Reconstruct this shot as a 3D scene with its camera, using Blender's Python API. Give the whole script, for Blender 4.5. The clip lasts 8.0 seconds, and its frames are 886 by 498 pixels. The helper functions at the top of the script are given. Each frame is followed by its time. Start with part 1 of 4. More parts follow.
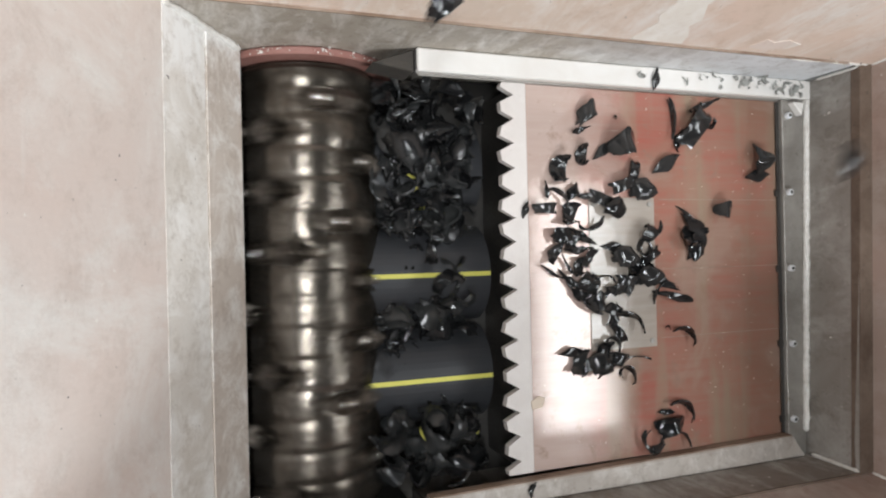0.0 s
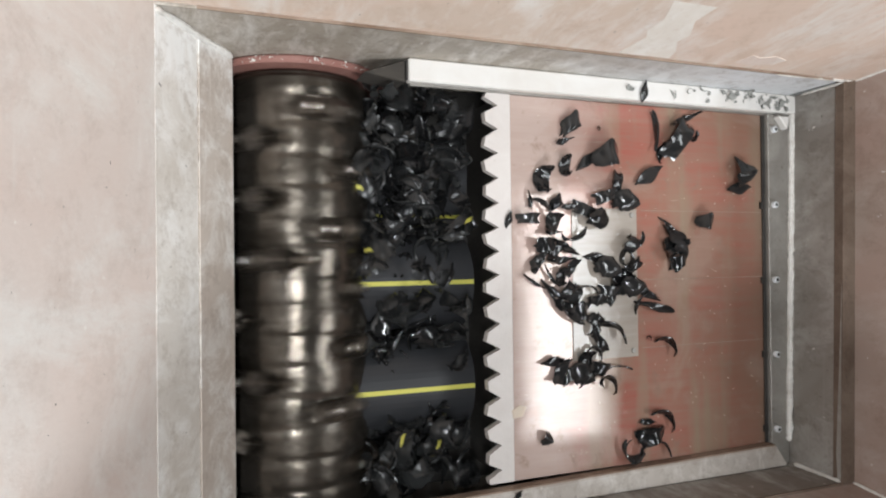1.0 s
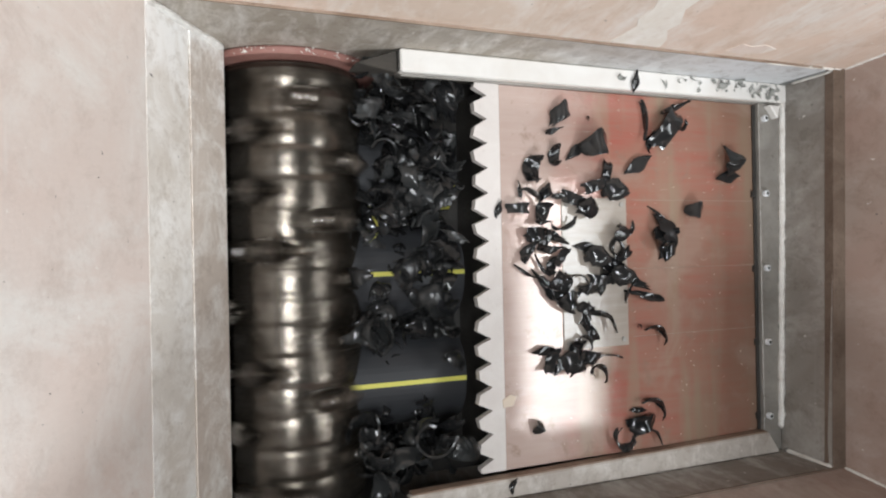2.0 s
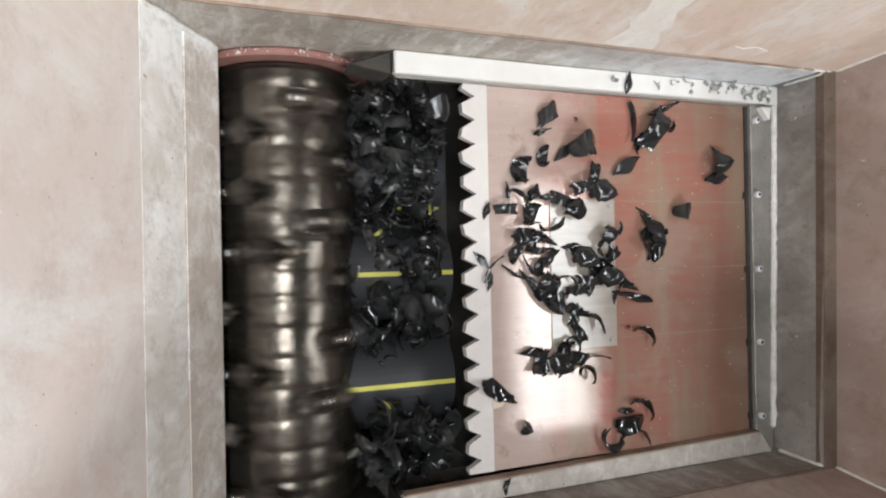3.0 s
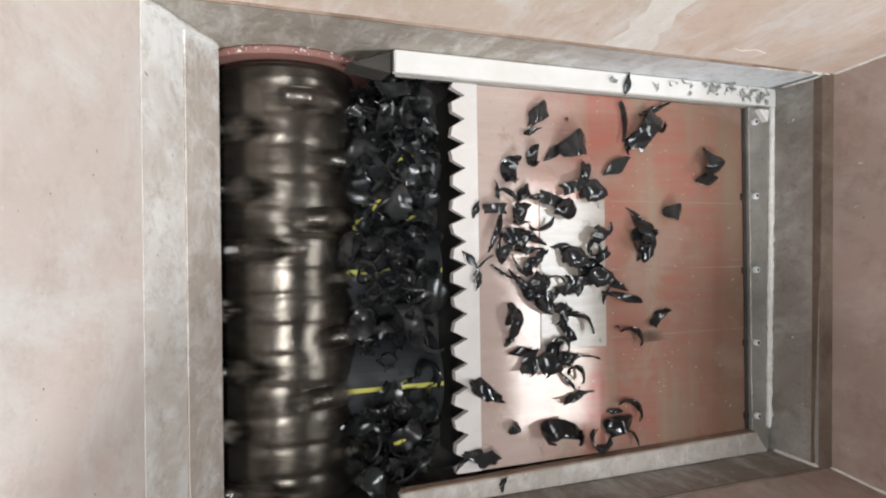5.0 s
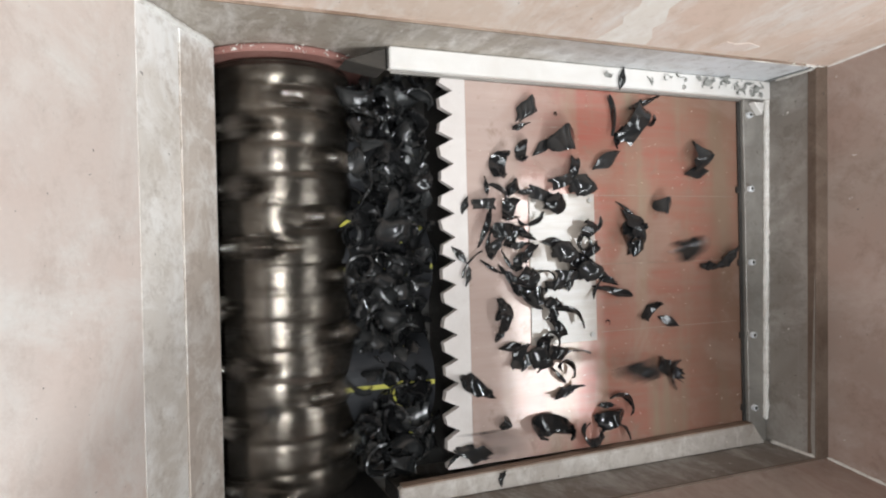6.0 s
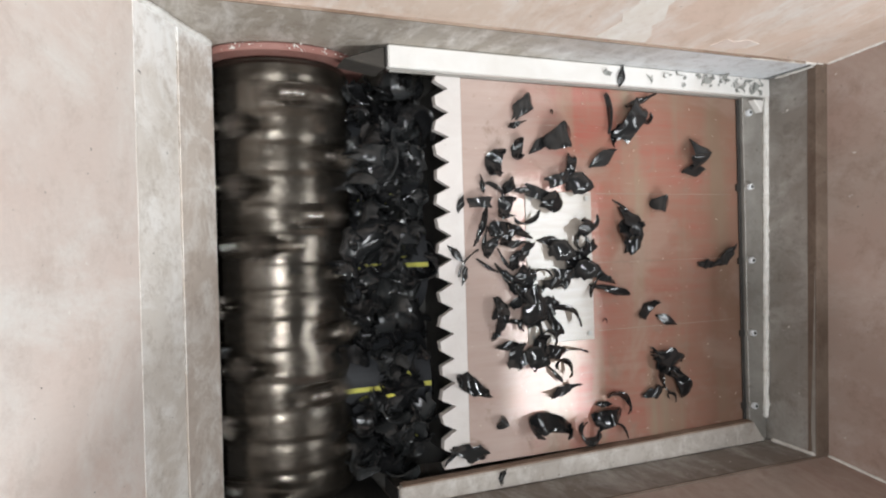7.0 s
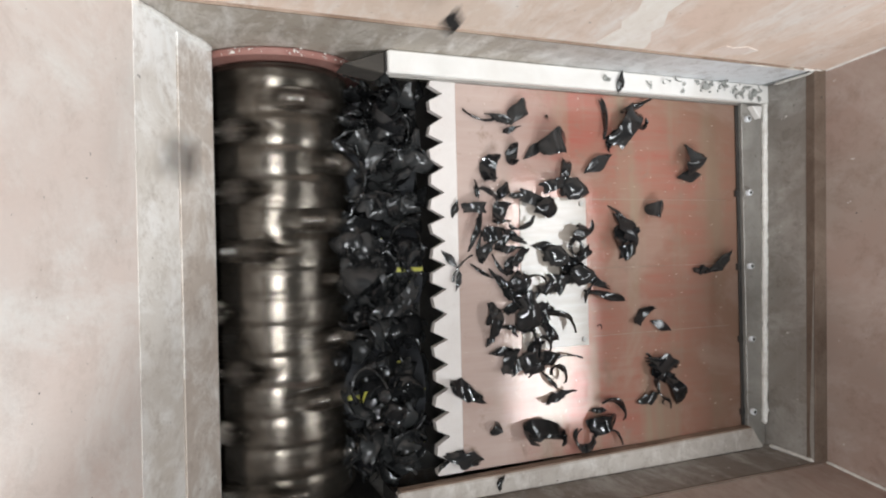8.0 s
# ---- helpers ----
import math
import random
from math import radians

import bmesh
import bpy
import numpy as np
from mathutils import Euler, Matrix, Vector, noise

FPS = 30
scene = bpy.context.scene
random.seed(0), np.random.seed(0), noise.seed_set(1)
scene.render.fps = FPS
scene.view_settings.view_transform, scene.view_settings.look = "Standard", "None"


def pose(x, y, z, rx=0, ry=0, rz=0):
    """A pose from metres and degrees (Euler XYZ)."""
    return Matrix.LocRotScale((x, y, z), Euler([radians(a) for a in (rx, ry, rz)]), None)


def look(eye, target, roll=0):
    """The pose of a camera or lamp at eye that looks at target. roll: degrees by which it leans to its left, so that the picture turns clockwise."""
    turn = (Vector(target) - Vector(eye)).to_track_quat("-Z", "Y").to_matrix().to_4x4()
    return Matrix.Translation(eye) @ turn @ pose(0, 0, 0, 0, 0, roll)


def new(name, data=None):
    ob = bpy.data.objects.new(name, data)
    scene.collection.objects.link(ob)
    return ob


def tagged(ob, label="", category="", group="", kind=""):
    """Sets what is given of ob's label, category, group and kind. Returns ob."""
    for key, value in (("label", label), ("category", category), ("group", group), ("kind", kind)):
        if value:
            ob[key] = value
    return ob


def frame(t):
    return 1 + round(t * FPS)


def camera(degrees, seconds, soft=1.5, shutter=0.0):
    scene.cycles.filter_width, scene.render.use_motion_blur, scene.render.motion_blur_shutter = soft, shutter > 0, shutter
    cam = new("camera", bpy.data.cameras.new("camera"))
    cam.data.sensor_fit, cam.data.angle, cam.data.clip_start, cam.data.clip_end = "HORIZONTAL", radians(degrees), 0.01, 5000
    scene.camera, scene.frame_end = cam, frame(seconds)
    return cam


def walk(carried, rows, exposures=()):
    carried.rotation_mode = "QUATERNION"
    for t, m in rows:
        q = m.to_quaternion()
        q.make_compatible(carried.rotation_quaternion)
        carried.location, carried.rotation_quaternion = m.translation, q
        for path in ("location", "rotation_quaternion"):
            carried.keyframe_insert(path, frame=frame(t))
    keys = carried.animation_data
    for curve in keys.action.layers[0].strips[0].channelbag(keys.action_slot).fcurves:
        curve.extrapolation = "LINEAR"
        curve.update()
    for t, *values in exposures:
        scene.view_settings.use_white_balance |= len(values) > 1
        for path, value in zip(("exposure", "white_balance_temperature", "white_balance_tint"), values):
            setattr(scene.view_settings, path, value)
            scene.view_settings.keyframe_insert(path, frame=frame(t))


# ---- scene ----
cam = camera(68.0, 8.0, soft=2.1, shutter=0.9)
PATH = [
    (0, (-0.501, 0.0, 1.221), (0.172, 0.007, -0.662), 88.1),
    (0.5, (-0.502, 0.003, 1.23), (0.194, 0.011, -0.644), 88.4),
    (1, (-0.502, 0.008, 1.231), (0.199, 0.029, -0.642), 87.7),
    (1.5, (-0.502, -0.003, 1.232), (0.205, 0.005, -0.639), 88.2),
    (3, (-0.501, -0.004, 1.24), (0.23, 0.007, -0.621), 88.0),
    (3.5, (-0.504, -0.007, 1.239), (0.225, 0.007, -0.624), 87.5),
    (4, (-0.501, -0.001, 1.243), (0.222, 0.007, -0.622), 88.5),
    (5.5, (-0.503, -0.005, 1.248), (0.236, 0.001, -0.61), 88.8),
    (6, (-0.503, -0.005, 1.251), (0.238, -0.009, -0.607), 88.9),
    (6.5, (-0.507, -0.005, 1.245), (0.244, 0.001, -0.609), 88.3),
    (7, (-0.502, -0.007, 1.248), (0.241, -0.012, -0.61), 88.8),
    (7.5, (-0.504, -0.012, 1.246), (0.247, 0.004, -0.608), 87.5),
    (8, (-0.502, -0.004, 1.248), (0.244, 0.002, -0.608), 88.2),
]
walk(cam, [(t, look(e, a, r)) for t, e, a, r in PATH], exposures=[(0.0, -0.09), (2.0, -0.06), (4.5, -0.02), (8.0, 0.02)])

# ---- light: closed hall, two ceiling light panels over the hopper, one added fill panel ----
w = bpy.data.worlds.new("hall_air")
scene.world = w
w.use_nodes = True
w.node_tree.nodes["Background"].inputs[0].default_value = (0.02, 0.02, 0.02, 1)


def panel_lamp(x, y, z, sx, sy, watts, colour):
    d = bpy.data.lights.new("ceiling_panel_lamp", "AREA")
    d.shape, d.size, d.size_y, d.energy, d.color = "RECTANGLE", sx, sy, watts, colour
    ob = new("ceiling_panel_lamp", d)
    ob.matrix_basis = pose(x, y, z)
    return ob


panel_lamp(2.05, -0.50, 3.0, 0.62, 1.90, 52, (0.93, 0.97, 1.0))
panel_lamp(-1.05, -0.12, 3.0, 0.20, 1.24, 68, (0.93, 0.97, 1.0))
# added fill panel to the south, brightens the north and west walls
panel_lamp(0.3, -2.3, 3.0, 2.4, 0.6, 135, (0.93, 0.97, 1.0))


# ---- materials ----
def nodes_of(name):
    m = bpy.data.materials.new(name)
    m.use_nodes = True
    nt = m.node_tree
    return m, nt, nt.nodes["Principled BSDF"]


def noise_at(nt, scale, detail=6.0, stretch=(1, 1, 1), rough=0.6, warp=0.0, space="Object"):
    tc = nt.nodes.new("ShaderNodeTexCoord")
    mp = nt.nodes.new("ShaderNodeMapping")
    mp.inputs["Scale"].default_value = stretch
    nt.links.new(tc.outputs[space], mp.inputs["Vector"])
    n = nt.nodes.new("ShaderNodeTexNoise")
    n.inputs["Scale"].default_value, n.inputs["Detail"].default_value = scale, detail
    n.inputs["Roughness"].default_value, n.inputs["Distortion"].default_value = rough, warp
    nt.links.new(mp.outputs["Vector"], n.inputs["Vector"])
    return n.outputs["Fac"]


def ramp(nt, fac, lo, hi):
    r = nt.nodes.new("ShaderNodeMapRange")
    r.inputs["From Min"].default_value, r.inputs["From Max"].default_value = lo, hi
    nt.links.new(fac, r.inputs["Value"])
    return r.outputs["Result"]


def blend(nt, fac, a, b, mode="MIX"):
    x = nt.nodes.new("ShaderNodeMix")
    x.data_type, x.blend_type = "RGBA", mode
    for sock, v in ((x.inputs["A"], a), (x.inputs["B"], b)):
        if isinstance(v, tuple):
            sock.default_value = (*v, 1)
        else:
            nt.links.new(v, sock)
    if isinstance(fac, float):
        x.inputs["Factor"].default_value = fac
    else:
        nt.links.new(fac, x.inputs["Factor"])
    return x.outputs["Result"]


def bump(nt, b, fac, strength, distance):
    n = nt.nodes.new("ShaderNodeBump")
    n.inputs["Strength"].default_value, n.inputs["Distance"].default_value = strength, distance
    nt.links.new(fac, n.inputs["Height"])
    nt.links.new(n.outputs["Normal"], b.inputs["Normal"])


def surface(name, base, second, third, scale, metal=0.0, rough=(0.4, 0.7), stretch=(1, 1, 1), marks=(0.6, 0.7), strength=0.25):
    """Two broad tones, small marks of a third tone, uneven gloss and fine relief."""
    m, nt, b = nodes_of(name)
    broad = ramp(nt, noise_at(nt, scale, 8, stretch, 0.65, 0.6), 0.36, 0.66)
    small = ramp(nt, noise_at(nt, scale * 7, 10, stretch, 0.72, 0.3), *marks)
    c = blend(nt, broad, base, second)
    c = blend(nt, small, c, third)
    nt.links.new(c, b.inputs["Base Color"])
    fine = noise_at(nt, scale * 18, 6, stretch, 0.6)
    r = nt.nodes.new("ShaderNodeMapRange")
    r.inputs["From Min"].default_value, r.inputs["From Max"].default_value = 0.3, 0.7
    r.inputs["To Min"].default_value, r.inputs["To Max"].default_value = rough
    nt.links.new(fine, r.inputs["Value"])
    nt.links.new(r.outputs["Result"], b.inputs["Roughness"])
    b.inputs["Metallic"].default_value = metal
    bump(nt, b, fine, strength, 0.002)
    return m


def wall_paint(name, base, pale, dark, wear, k=1.0, bare=None, chalk=None):
    """Worn paint: cloudy tones, pale rubbed areas, dark specks and long scratches."""
    m, nt, b = nodes_of(name)
    cloud = ramp(nt, noise_at(nt, 2.2 * k, 6, (1, 1, 1), 0.6, 0.8), 0.34, 0.68)
    rub = ramp(nt, noise_at(nt, 5.5 * k, 10, (1.6, 1, 0.6), 0.72, 0.5), 0.47, 0.70)
    speck = ramp(nt, noise_at(nt, 90, 3, (1, 1, 1), 0.5), 0.73, 0.77)
    fleck = ramp(nt, noise_at(nt, 42, 4, (1.3, 1, 1), 0.6), 0.70, 0.75)
    line = ramp(nt, noise_at(nt, 16, 2, (1, 0.12, 3.0), 0.5, 0.9), 0.70, 1.05)
    grime = ramp(nt, noise_at(nt, 12 * k, 10, (1, 1, 1), 0.8, 0.2), 0.50, 0.80)
    c = blend(nt, cloud, base, wear)
    c = blend(nt, rub, c, pale)
    # bare: tone of a pale reflection painted in, stronger towards +x
    if bare:
        tc = nt.nodes.new("ShaderNodeTexCoord")
        sep = nt.nodes.new("ShaderNodeSeparateXYZ")
        nt.links.new(tc.outputs["Object"], sep.inputs[0])
        gleam_reach = nt.nodes.new("ShaderNodeMath")
        gleam_reach.operation = "MULTIPLY_ADD"
        nt.links.new(noise_at(nt, 5, 6, (0.6, 1, 1.6), 0.65, 0.4), gleam_reach.inputs[0])
        gleam_reach.inputs[1].default_value = 0.9
        nt.links.new(sep.outputs["X"], gleam_reach.inputs[2])
        c = blend(nt, ramp(nt, gleam_reach.outputs[0], 0.55, 1.05), c, bare)
    if chalk:
        tc = nt.nodes.new("ShaderNodeTexCoord")
        sep = nt.nodes.new("ShaderNodeSeparateXYZ")
        nt.links.new(tc.outputs["Object"], sep.inputs[0])
        smear = nt.nodes.new("ShaderNodeMath")
        smear.operation = "MULTIPLY_ADD"
        nt.links.new(noise_at(nt, 11, 10, (1, 0.8, 1), 0.7, 0.9), smear.inputs[0])
        smear.inputs[1].default_value = 0.7
        nt.links.new(sep.outputs["Y"], smear.inputs[2])
        c = blend(nt, ramp(nt, smear.outputs[0], chalk, chalk + 0.12), c, (0.90, 0.885, 0.86))
    c = blend(nt, grime, c, dark)
    c = blend(nt, line, c, pale)
    c = blend(nt, fleck, c, (0.78, 0.74, 0.69))
    c = blend(nt, speck, c, (0.10, 0.08, 0.07))
    nt.links.new(c, b.inputs["Base Color"])
    r = nt.nodes.new("ShaderNodeMapRange")
    r.inputs["To Min"].default_value, r.inputs["To Max"].default_value = 0.55, 0.3
    nt.links.new(rub, r.inputs["Value"])
    nt.links.new(r.outputs["Result"], b.inputs["Roughness"])
    bump(nt, b, noise_at(nt, 30, 8, (1, 1, 1), 0.7), 0.3, 0.003)
    return m


def rotor_material():
    """Dark greasy steel: rubbed bright patches, black grime, dents and turning marks."""
    m, nt, b = nodes_of("dark_worn_rotor_steel")
    broad = ramp(nt, noise_at(nt, 7, 8, (1, 1.3, 1), 0.65, 0.8), 0.36, 0.64)
    grime = ramp(nt, noise_at(nt, 12, 10, (1, 0.8, 1), 0.75, 0.5), 0.46, 0.60)
    rub = ramp(nt, noise_at(nt, 26, 8, (1, 0.6, 1), 0.7, 0.4), 0.56, 0.68)
    c = blend(nt, broad, (0.096, 0.082, 0.067), (0.152, 0.133, 0.113))
    c = blend(nt, rub, c, (0.23, 0.21, 0.19))
    c = blend(nt, grime, c, (0.030, 0.024, 0.018))
    nt.links.new(c, b.inputs["Base Color"])
    r = nt.nodes.new("ShaderNodeMapRange")
    r.inputs["To Min"].default_value, r.inputs["To Max"].default_value = 0.17, 0.44
    nt.links.new(grime, r.inputs["Value"])
    nt.links.new(r.outputs["Result"], b.inputs["Roughness"])
    b.inputs["Metallic"].default_value = 0.85
    bump(nt, b, noise_at(nt, 20, 7, (1, 0.8, 1), 0.6, 0.3), 0.5, 0.006)
    return m


MATT_BLACK = surface("dull_black", (0.028, 0.024, 0.02), (0.05, 0.042, 0.034), (0.015, 0.013, 0.011), 20.0, 0.0, (0.75, 0.95))
PAINT = wall_paint("worn_pink_paint", (0.64, 0.53, 0.475), (0.74, 0.71, 0.67), (0.49, 0.40, 0.35), (0.68, 0.62, 0.575))
PAINT_NORTH = wall_paint("stained_pink_paint", (0.69, 0.535, 0.445), (0.78, 0.73, 0.68), (0.52, 0.38, 0.29), (0.65, 0.53, 0.44), 1.5)
RUBBED = wall_paint("rubbed_pink_paint", (0.70, 0.585, 0.52), (0.80, 0.75, 0.70), (0.55, 0.43, 0.35), (0.69, 0.60, 0.53), 2.5)
# same pattern as PAINT in darker, browner tones, for south and east walls
PAINT_BROWN = wall_paint("worn_brown_paint", (0.34, 0.225, 0.185), (0.42, 0.34, 0.30), (0.20, 0.13, 0.10), (0.33, 0.26, 0.22))
# scuffed steel; its last tone paints the bluish-white reflection beside the pale rail
BARE_GLEAM = wall_paint("scuffed_bare_steel_gleam", (0.33, 0.285, 0.235), (0.66, 0.63, 0.59), (0.16, 0.12, 0.09), (0.43, 0.385, 0.33), 2.4, (0.72, 0.74, 0.76))
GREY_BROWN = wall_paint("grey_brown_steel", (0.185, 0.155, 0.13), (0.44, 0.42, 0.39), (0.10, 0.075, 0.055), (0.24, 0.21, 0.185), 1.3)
BARE_PALE = wall_paint("whitish_scuffed_steel", (0.62, 0.565, 0.505), (0.90, 0.88, 0.85), (0.40, 0.34, 0.28), (0.76, 0.72, 0.67), 2.3, chalk=0.62)
WEST_LOW = wall_paint("beige_scuffed_steel", (0.52, 0.445, 0.385), (0.86, 0.84, 0.80), (0.31, 0.24, 0.19), (0.58, 0.51, 0.45), 2.0, chalk=0.66)
BAND = wall_paint("scraped_pale_paint", (0.80, 0.755, 0.69), (0.86, 0.83, 0.78), (0.64, 0.55, 0.47), (0.77, 0.71, 0.635), 3.0)
RAIL = wall_paint("scuffed_grey_rail", (0.38, 0.335, 0.295), (0.64, 0.61, 0.57), (0.24, 0.19, 0.15), (0.50, 0.455, 0.41), 2.6)
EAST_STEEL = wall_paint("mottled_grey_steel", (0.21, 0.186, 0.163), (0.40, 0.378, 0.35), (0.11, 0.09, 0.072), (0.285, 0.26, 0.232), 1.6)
DARK_STEEL = surface("dark_grey_steel", (0.25, 0.232, 0.21), (0.36, 0.34, 0.31), (0.15, 0.13, 0.11), 9.0, 0.35, (0.35, 0.6), marks=(0.58, 0.72))
TOOTH = surface("bare_pale_tooth_steel", (0.62, 0.58, 0.55), (0.55, 0.50, 0.47), (0.38, 0.32, 0.28), 11.0, 0.0, (0.25, 0.45), marks=(0.62, 0.74))
PALE = surface("pale_worn_paint", (0.71, 0.69, 0.66), (0.65, 0.615, 0.575), (0.46, 0.41, 0.36), 9.0, 0.0, (0.35, 0.55), marks=(0.66, 0.76))
WELD = surface("chalky_weld", (0.85, 0.83, 0.79), (0.64, 0.60, 0.55), (0.30, 0.25, 0.21), 30.0, 0.0, (0.6, 0.9), marks=(0.6, 0.7), strength=0.8)
RUST = surface("brown_rust", (0.17, 0.11, 0.075), (0.32, 0.24, 0.185), (0.07, 0.05, 0.035), 9.0, 0.0, (0.6, 0.9))
DARK_RUST = surface("dark_brown_rust", (0.105, 0.070, 0.050), (0.17, 0.125, 0.095), (0.05, 0.036, 0.027), 11.0, 0.0, (0.6, 0.9))
OXIDE = surface("red_oxide_paint", (0.24, 0.105, 0.085), (0.30, 0.155, 0.13), (0.12, 0.055, 0.045), 14.0, 0.0, (0.4, 0.7))
# black greasy steel, also used where shade is put in as colour
SOOT_SHADE = surface("black_greasy_steel_shade", (0.03, 0.028, 0.026), (0.05, 0.045, 0.04), (0.015, 0.014, 0.013), 9.0, 0.2, (0.35, 0.6))
ROTOR_STEEL = rotor_material()
KNIFE_STEEL = surface("bright_knife_steel", (0.21, 0.185, 0.16), (0.16, 0.135, 0.115), (0.10, 0.08, 0.065), 40.0, 0.8, (0.2, 0.4))
BOLT_STEEL = surface("polished_bolt_steel", (0.75, 0.72, 0.68), (0.62, 0.58, 0.54), (0.4, 0.36, 0.32), 60.0, 0.95, (0.12, 0.25))
PATCH_STEEL = surface("pale_patch_steel", (0.38, 0.335, 0.29), (0.33, 0.285, 0.245), (0.25, 0.205, 0.165), 12.0, 0.0, (0.05, 0.10), (1, 6, 1), (0.62, 0.76), 0.03)
# grey of the unseen hall, set by how much light it should bounce
HALL = surface("hall_plaster", (0.24, 0.24, 0.23), (0.2, 0.2, 0.19), (0.16, 0.16, 0.15), 1.2, 0.0, (0.7, 0.9))


def ram_material():
    """Steel plate with worn red paint, brushed along its travel and barer towards the teeth."""
    m, nt, b = nodes_of("brushed_ram_plate")
    tc = nt.nodes.new("ShaderNodeTexCoord")
    sep = nt.nodes.new("ShaderNodeSeparateXYZ")
    nt.links.new(tc.outputs["Object"], sep.inputs[0])
    wear = ramp(nt, sep.outputs["X"], 0.36, 0.10)
    streak = ramp(nt, noise_at(nt, 9, 8, (0.5, 7, 1), 0.7, 0.2), 0.35, 0.7)
    blot = ramp(nt, noise_at(nt, 3.2, 6, (1, 1.4, 1), 0.6, 0.5), 0.40, 0.62)
    red = blend(nt, blot, (0.345, 0.115, 0.088), (0.275, 0.155, 0.110))
    red = blend(nt, streak, red, (0.30, 0.175, 0.132))
    band = ramp(nt, noise_at(nt, 4.5, 3, (2.6, 0.35, 1), 0.5, 0.2), 0.50, 0.66)
    red = blend(nt, band, red, (0.285, 0.205, 0.148))
    # darker and browner towards the tail, with an uneven edge
    tail_tone = nt.nodes.new("ShaderNodeMath")
    tail_tone.operation = "MULTIPLY_ADD"
    nt.links.new(noise_at(nt, 3.6, 5, (1, 1.2, 1), 0.6, 0.4), tail_tone.inputs[0])
    tail_tone.inputs[1].default_value = 0.5
    nt.links.new(sep.outputs["X"], tail_tone.inputs[2])
    red = blend(nt, ramp(nt, tail_tone.outputs[0], 0.74, 1.15), red, (0.205, 0.125, 0.086))
    steel = blend(nt, streak, (0.445, 0.335, 0.292), (0.485, 0.38, 0.335))
    mixed = nt.nodes.new("ShaderNodeMath")
    mixed.operation, mixed.use_clamp = "MULTIPLY_ADD", True
    nt.links.new(blot, mixed.inputs[0])
    mixed.inputs[1].default_value = 0.45
    sub = nt.nodes.new("ShaderNodeMath")
    sub.operation = "MULTIPLY_ADD"
    nt.links.new(wear, sub.inputs[0])
    sub.inputs[1].default_value, sub.inputs[2].default_value = 1.1, -0.28
    nt.links.new(sub.outputs[0], mixed.inputs[2])
    stain = ramp(nt, noise_at(nt, 14, 10, (1, 1, 1), 0.75, 0.4), 0.56, 0.72)
    worn = blend(nt, stain, blend(nt, mixed.outputs[0], red, steel), (0.25, 0.17, 0.13))
    scratch = ramp(nt, noise_at(nt, 22, 3, (0.25, 5, 1), 0.5, 0.6), 0.72, 0.78)
    nt.links.new(blend(nt, scratch, worn, (0.62, 0.54, 0.49)), b.inputs["Base Color"])
    r = nt.nodes.new("ShaderNodeMapRange")
    r.inputs["To Min"].default_value, r.inputs["To Max"].default_value = 0.03, 0.075
    nt.links.new(streak, r.inputs["Value"])
    nt.links.new(r.outputs["Result"], b.inputs["Roughness"])
    b.inputs["Metallic"].default_value = 0.08
    bump(nt, b, noise_at(nt, 26, 8, (0.3, 9, 1), 0.7), 0.10, 0.001)
    return m


def plastic(name, base, second, rough, grain=60, relief=0.12, depth=0.002):
    m, nt, b = nodes_of(name)
    info = nt.nodes.new("ShaderNodeObjectInfo")
    nt.links.new(blend(nt, info.outputs["Random"], base, second), b.inputs["Base Color"])
    n = noise_at(nt, grain, 5, (1, 1, 1), 0.6)
    r = nt.nodes.new("ShaderNodeMapRange")
    r.inputs["To Min"].default_value, r.inputs["To Max"].default_value = rough[0], rough[1]
    nt.links.new(n, r.inputs["Value"])
    nt.links.new(r.outputs["Result"], b.inputs["Roughness"])
    bump(nt, b, n, relief, depth)
    return m


RAM_PLATE = ram_material()
BLACK = plastic("black_plastic", (0.007, 0.007, 0.0075), (0.022, 0.022, 0.022), (0.05, 0.20), 5, 0.15, 0.004)
LOOSE_BLACK = plastic("scuffed_black_plastic", (0.008, 0.008, 0.0085), (0.028, 0.029, 0.029), (0.10, 0.30), 6, 0.15, 0.004)
PIPE_BLACK = plastic("scuffed_black_pipe", (0.032, 0.033, 0.036), (0.042, 0.043, 0.047), (0.32, 0.5))
YELLOW = plastic("yellow_stripe", (0.62, 0.58, 0.10), (0.66, 0.62, 0.14), (0.4, 0.6))
GREY_CRUMB = plastic("grey_crumb", (0.10, 0.10, 0.095), (0.26, 0.26, 0.24), (0.4, 0.6))
BEIGE = plastic("beige_flake", (0.62, 0.52, 0.42), (0.66, 0.56, 0.46), (0.5, 0.7))


# ---- mesh helpers ----
def mesh_of(name, bm, material, smooth=False):
    me = bpy.data.meshes.new(name)
    bmesh.ops.recalc_face_normals(bm, faces=bm.faces)
    bm.to_mesh(me)
    bm.free()
    me.materials.append(material)
    if smooth:
        me.shade_smooth()
    return me


def part(name, bm, material, parent=None, label="", smooth=False):
    ob = new(name, mesh_of(name, bm, material, smooth))
    if parent:
        ob.parent = parent
    return tagged(ob, label)


def bevelled(bm, width, segments=2):
    bmesh.ops.bevel(bm, geom=list(bm.edges), offset=width, segments=segments, affect="EDGES", profile=0.7)
    return bm


def box(x0, x1, y0, y1, z0, z1, bevel=0.002):
    bm = bmesh.new()
    bmesh.ops.create_cube(bm, size=1)
    for v in bm.verts:
        v.co = ((x0 + x1) / 2 + v.co.x * (x1 - x0), (y0 + y1) / 2 + v.co.y * (y1 - y0), (z0 + z1) / 2 + v.co.z * (z1 - z0))
    return bevelled(bm, bevel) if bevel else bm


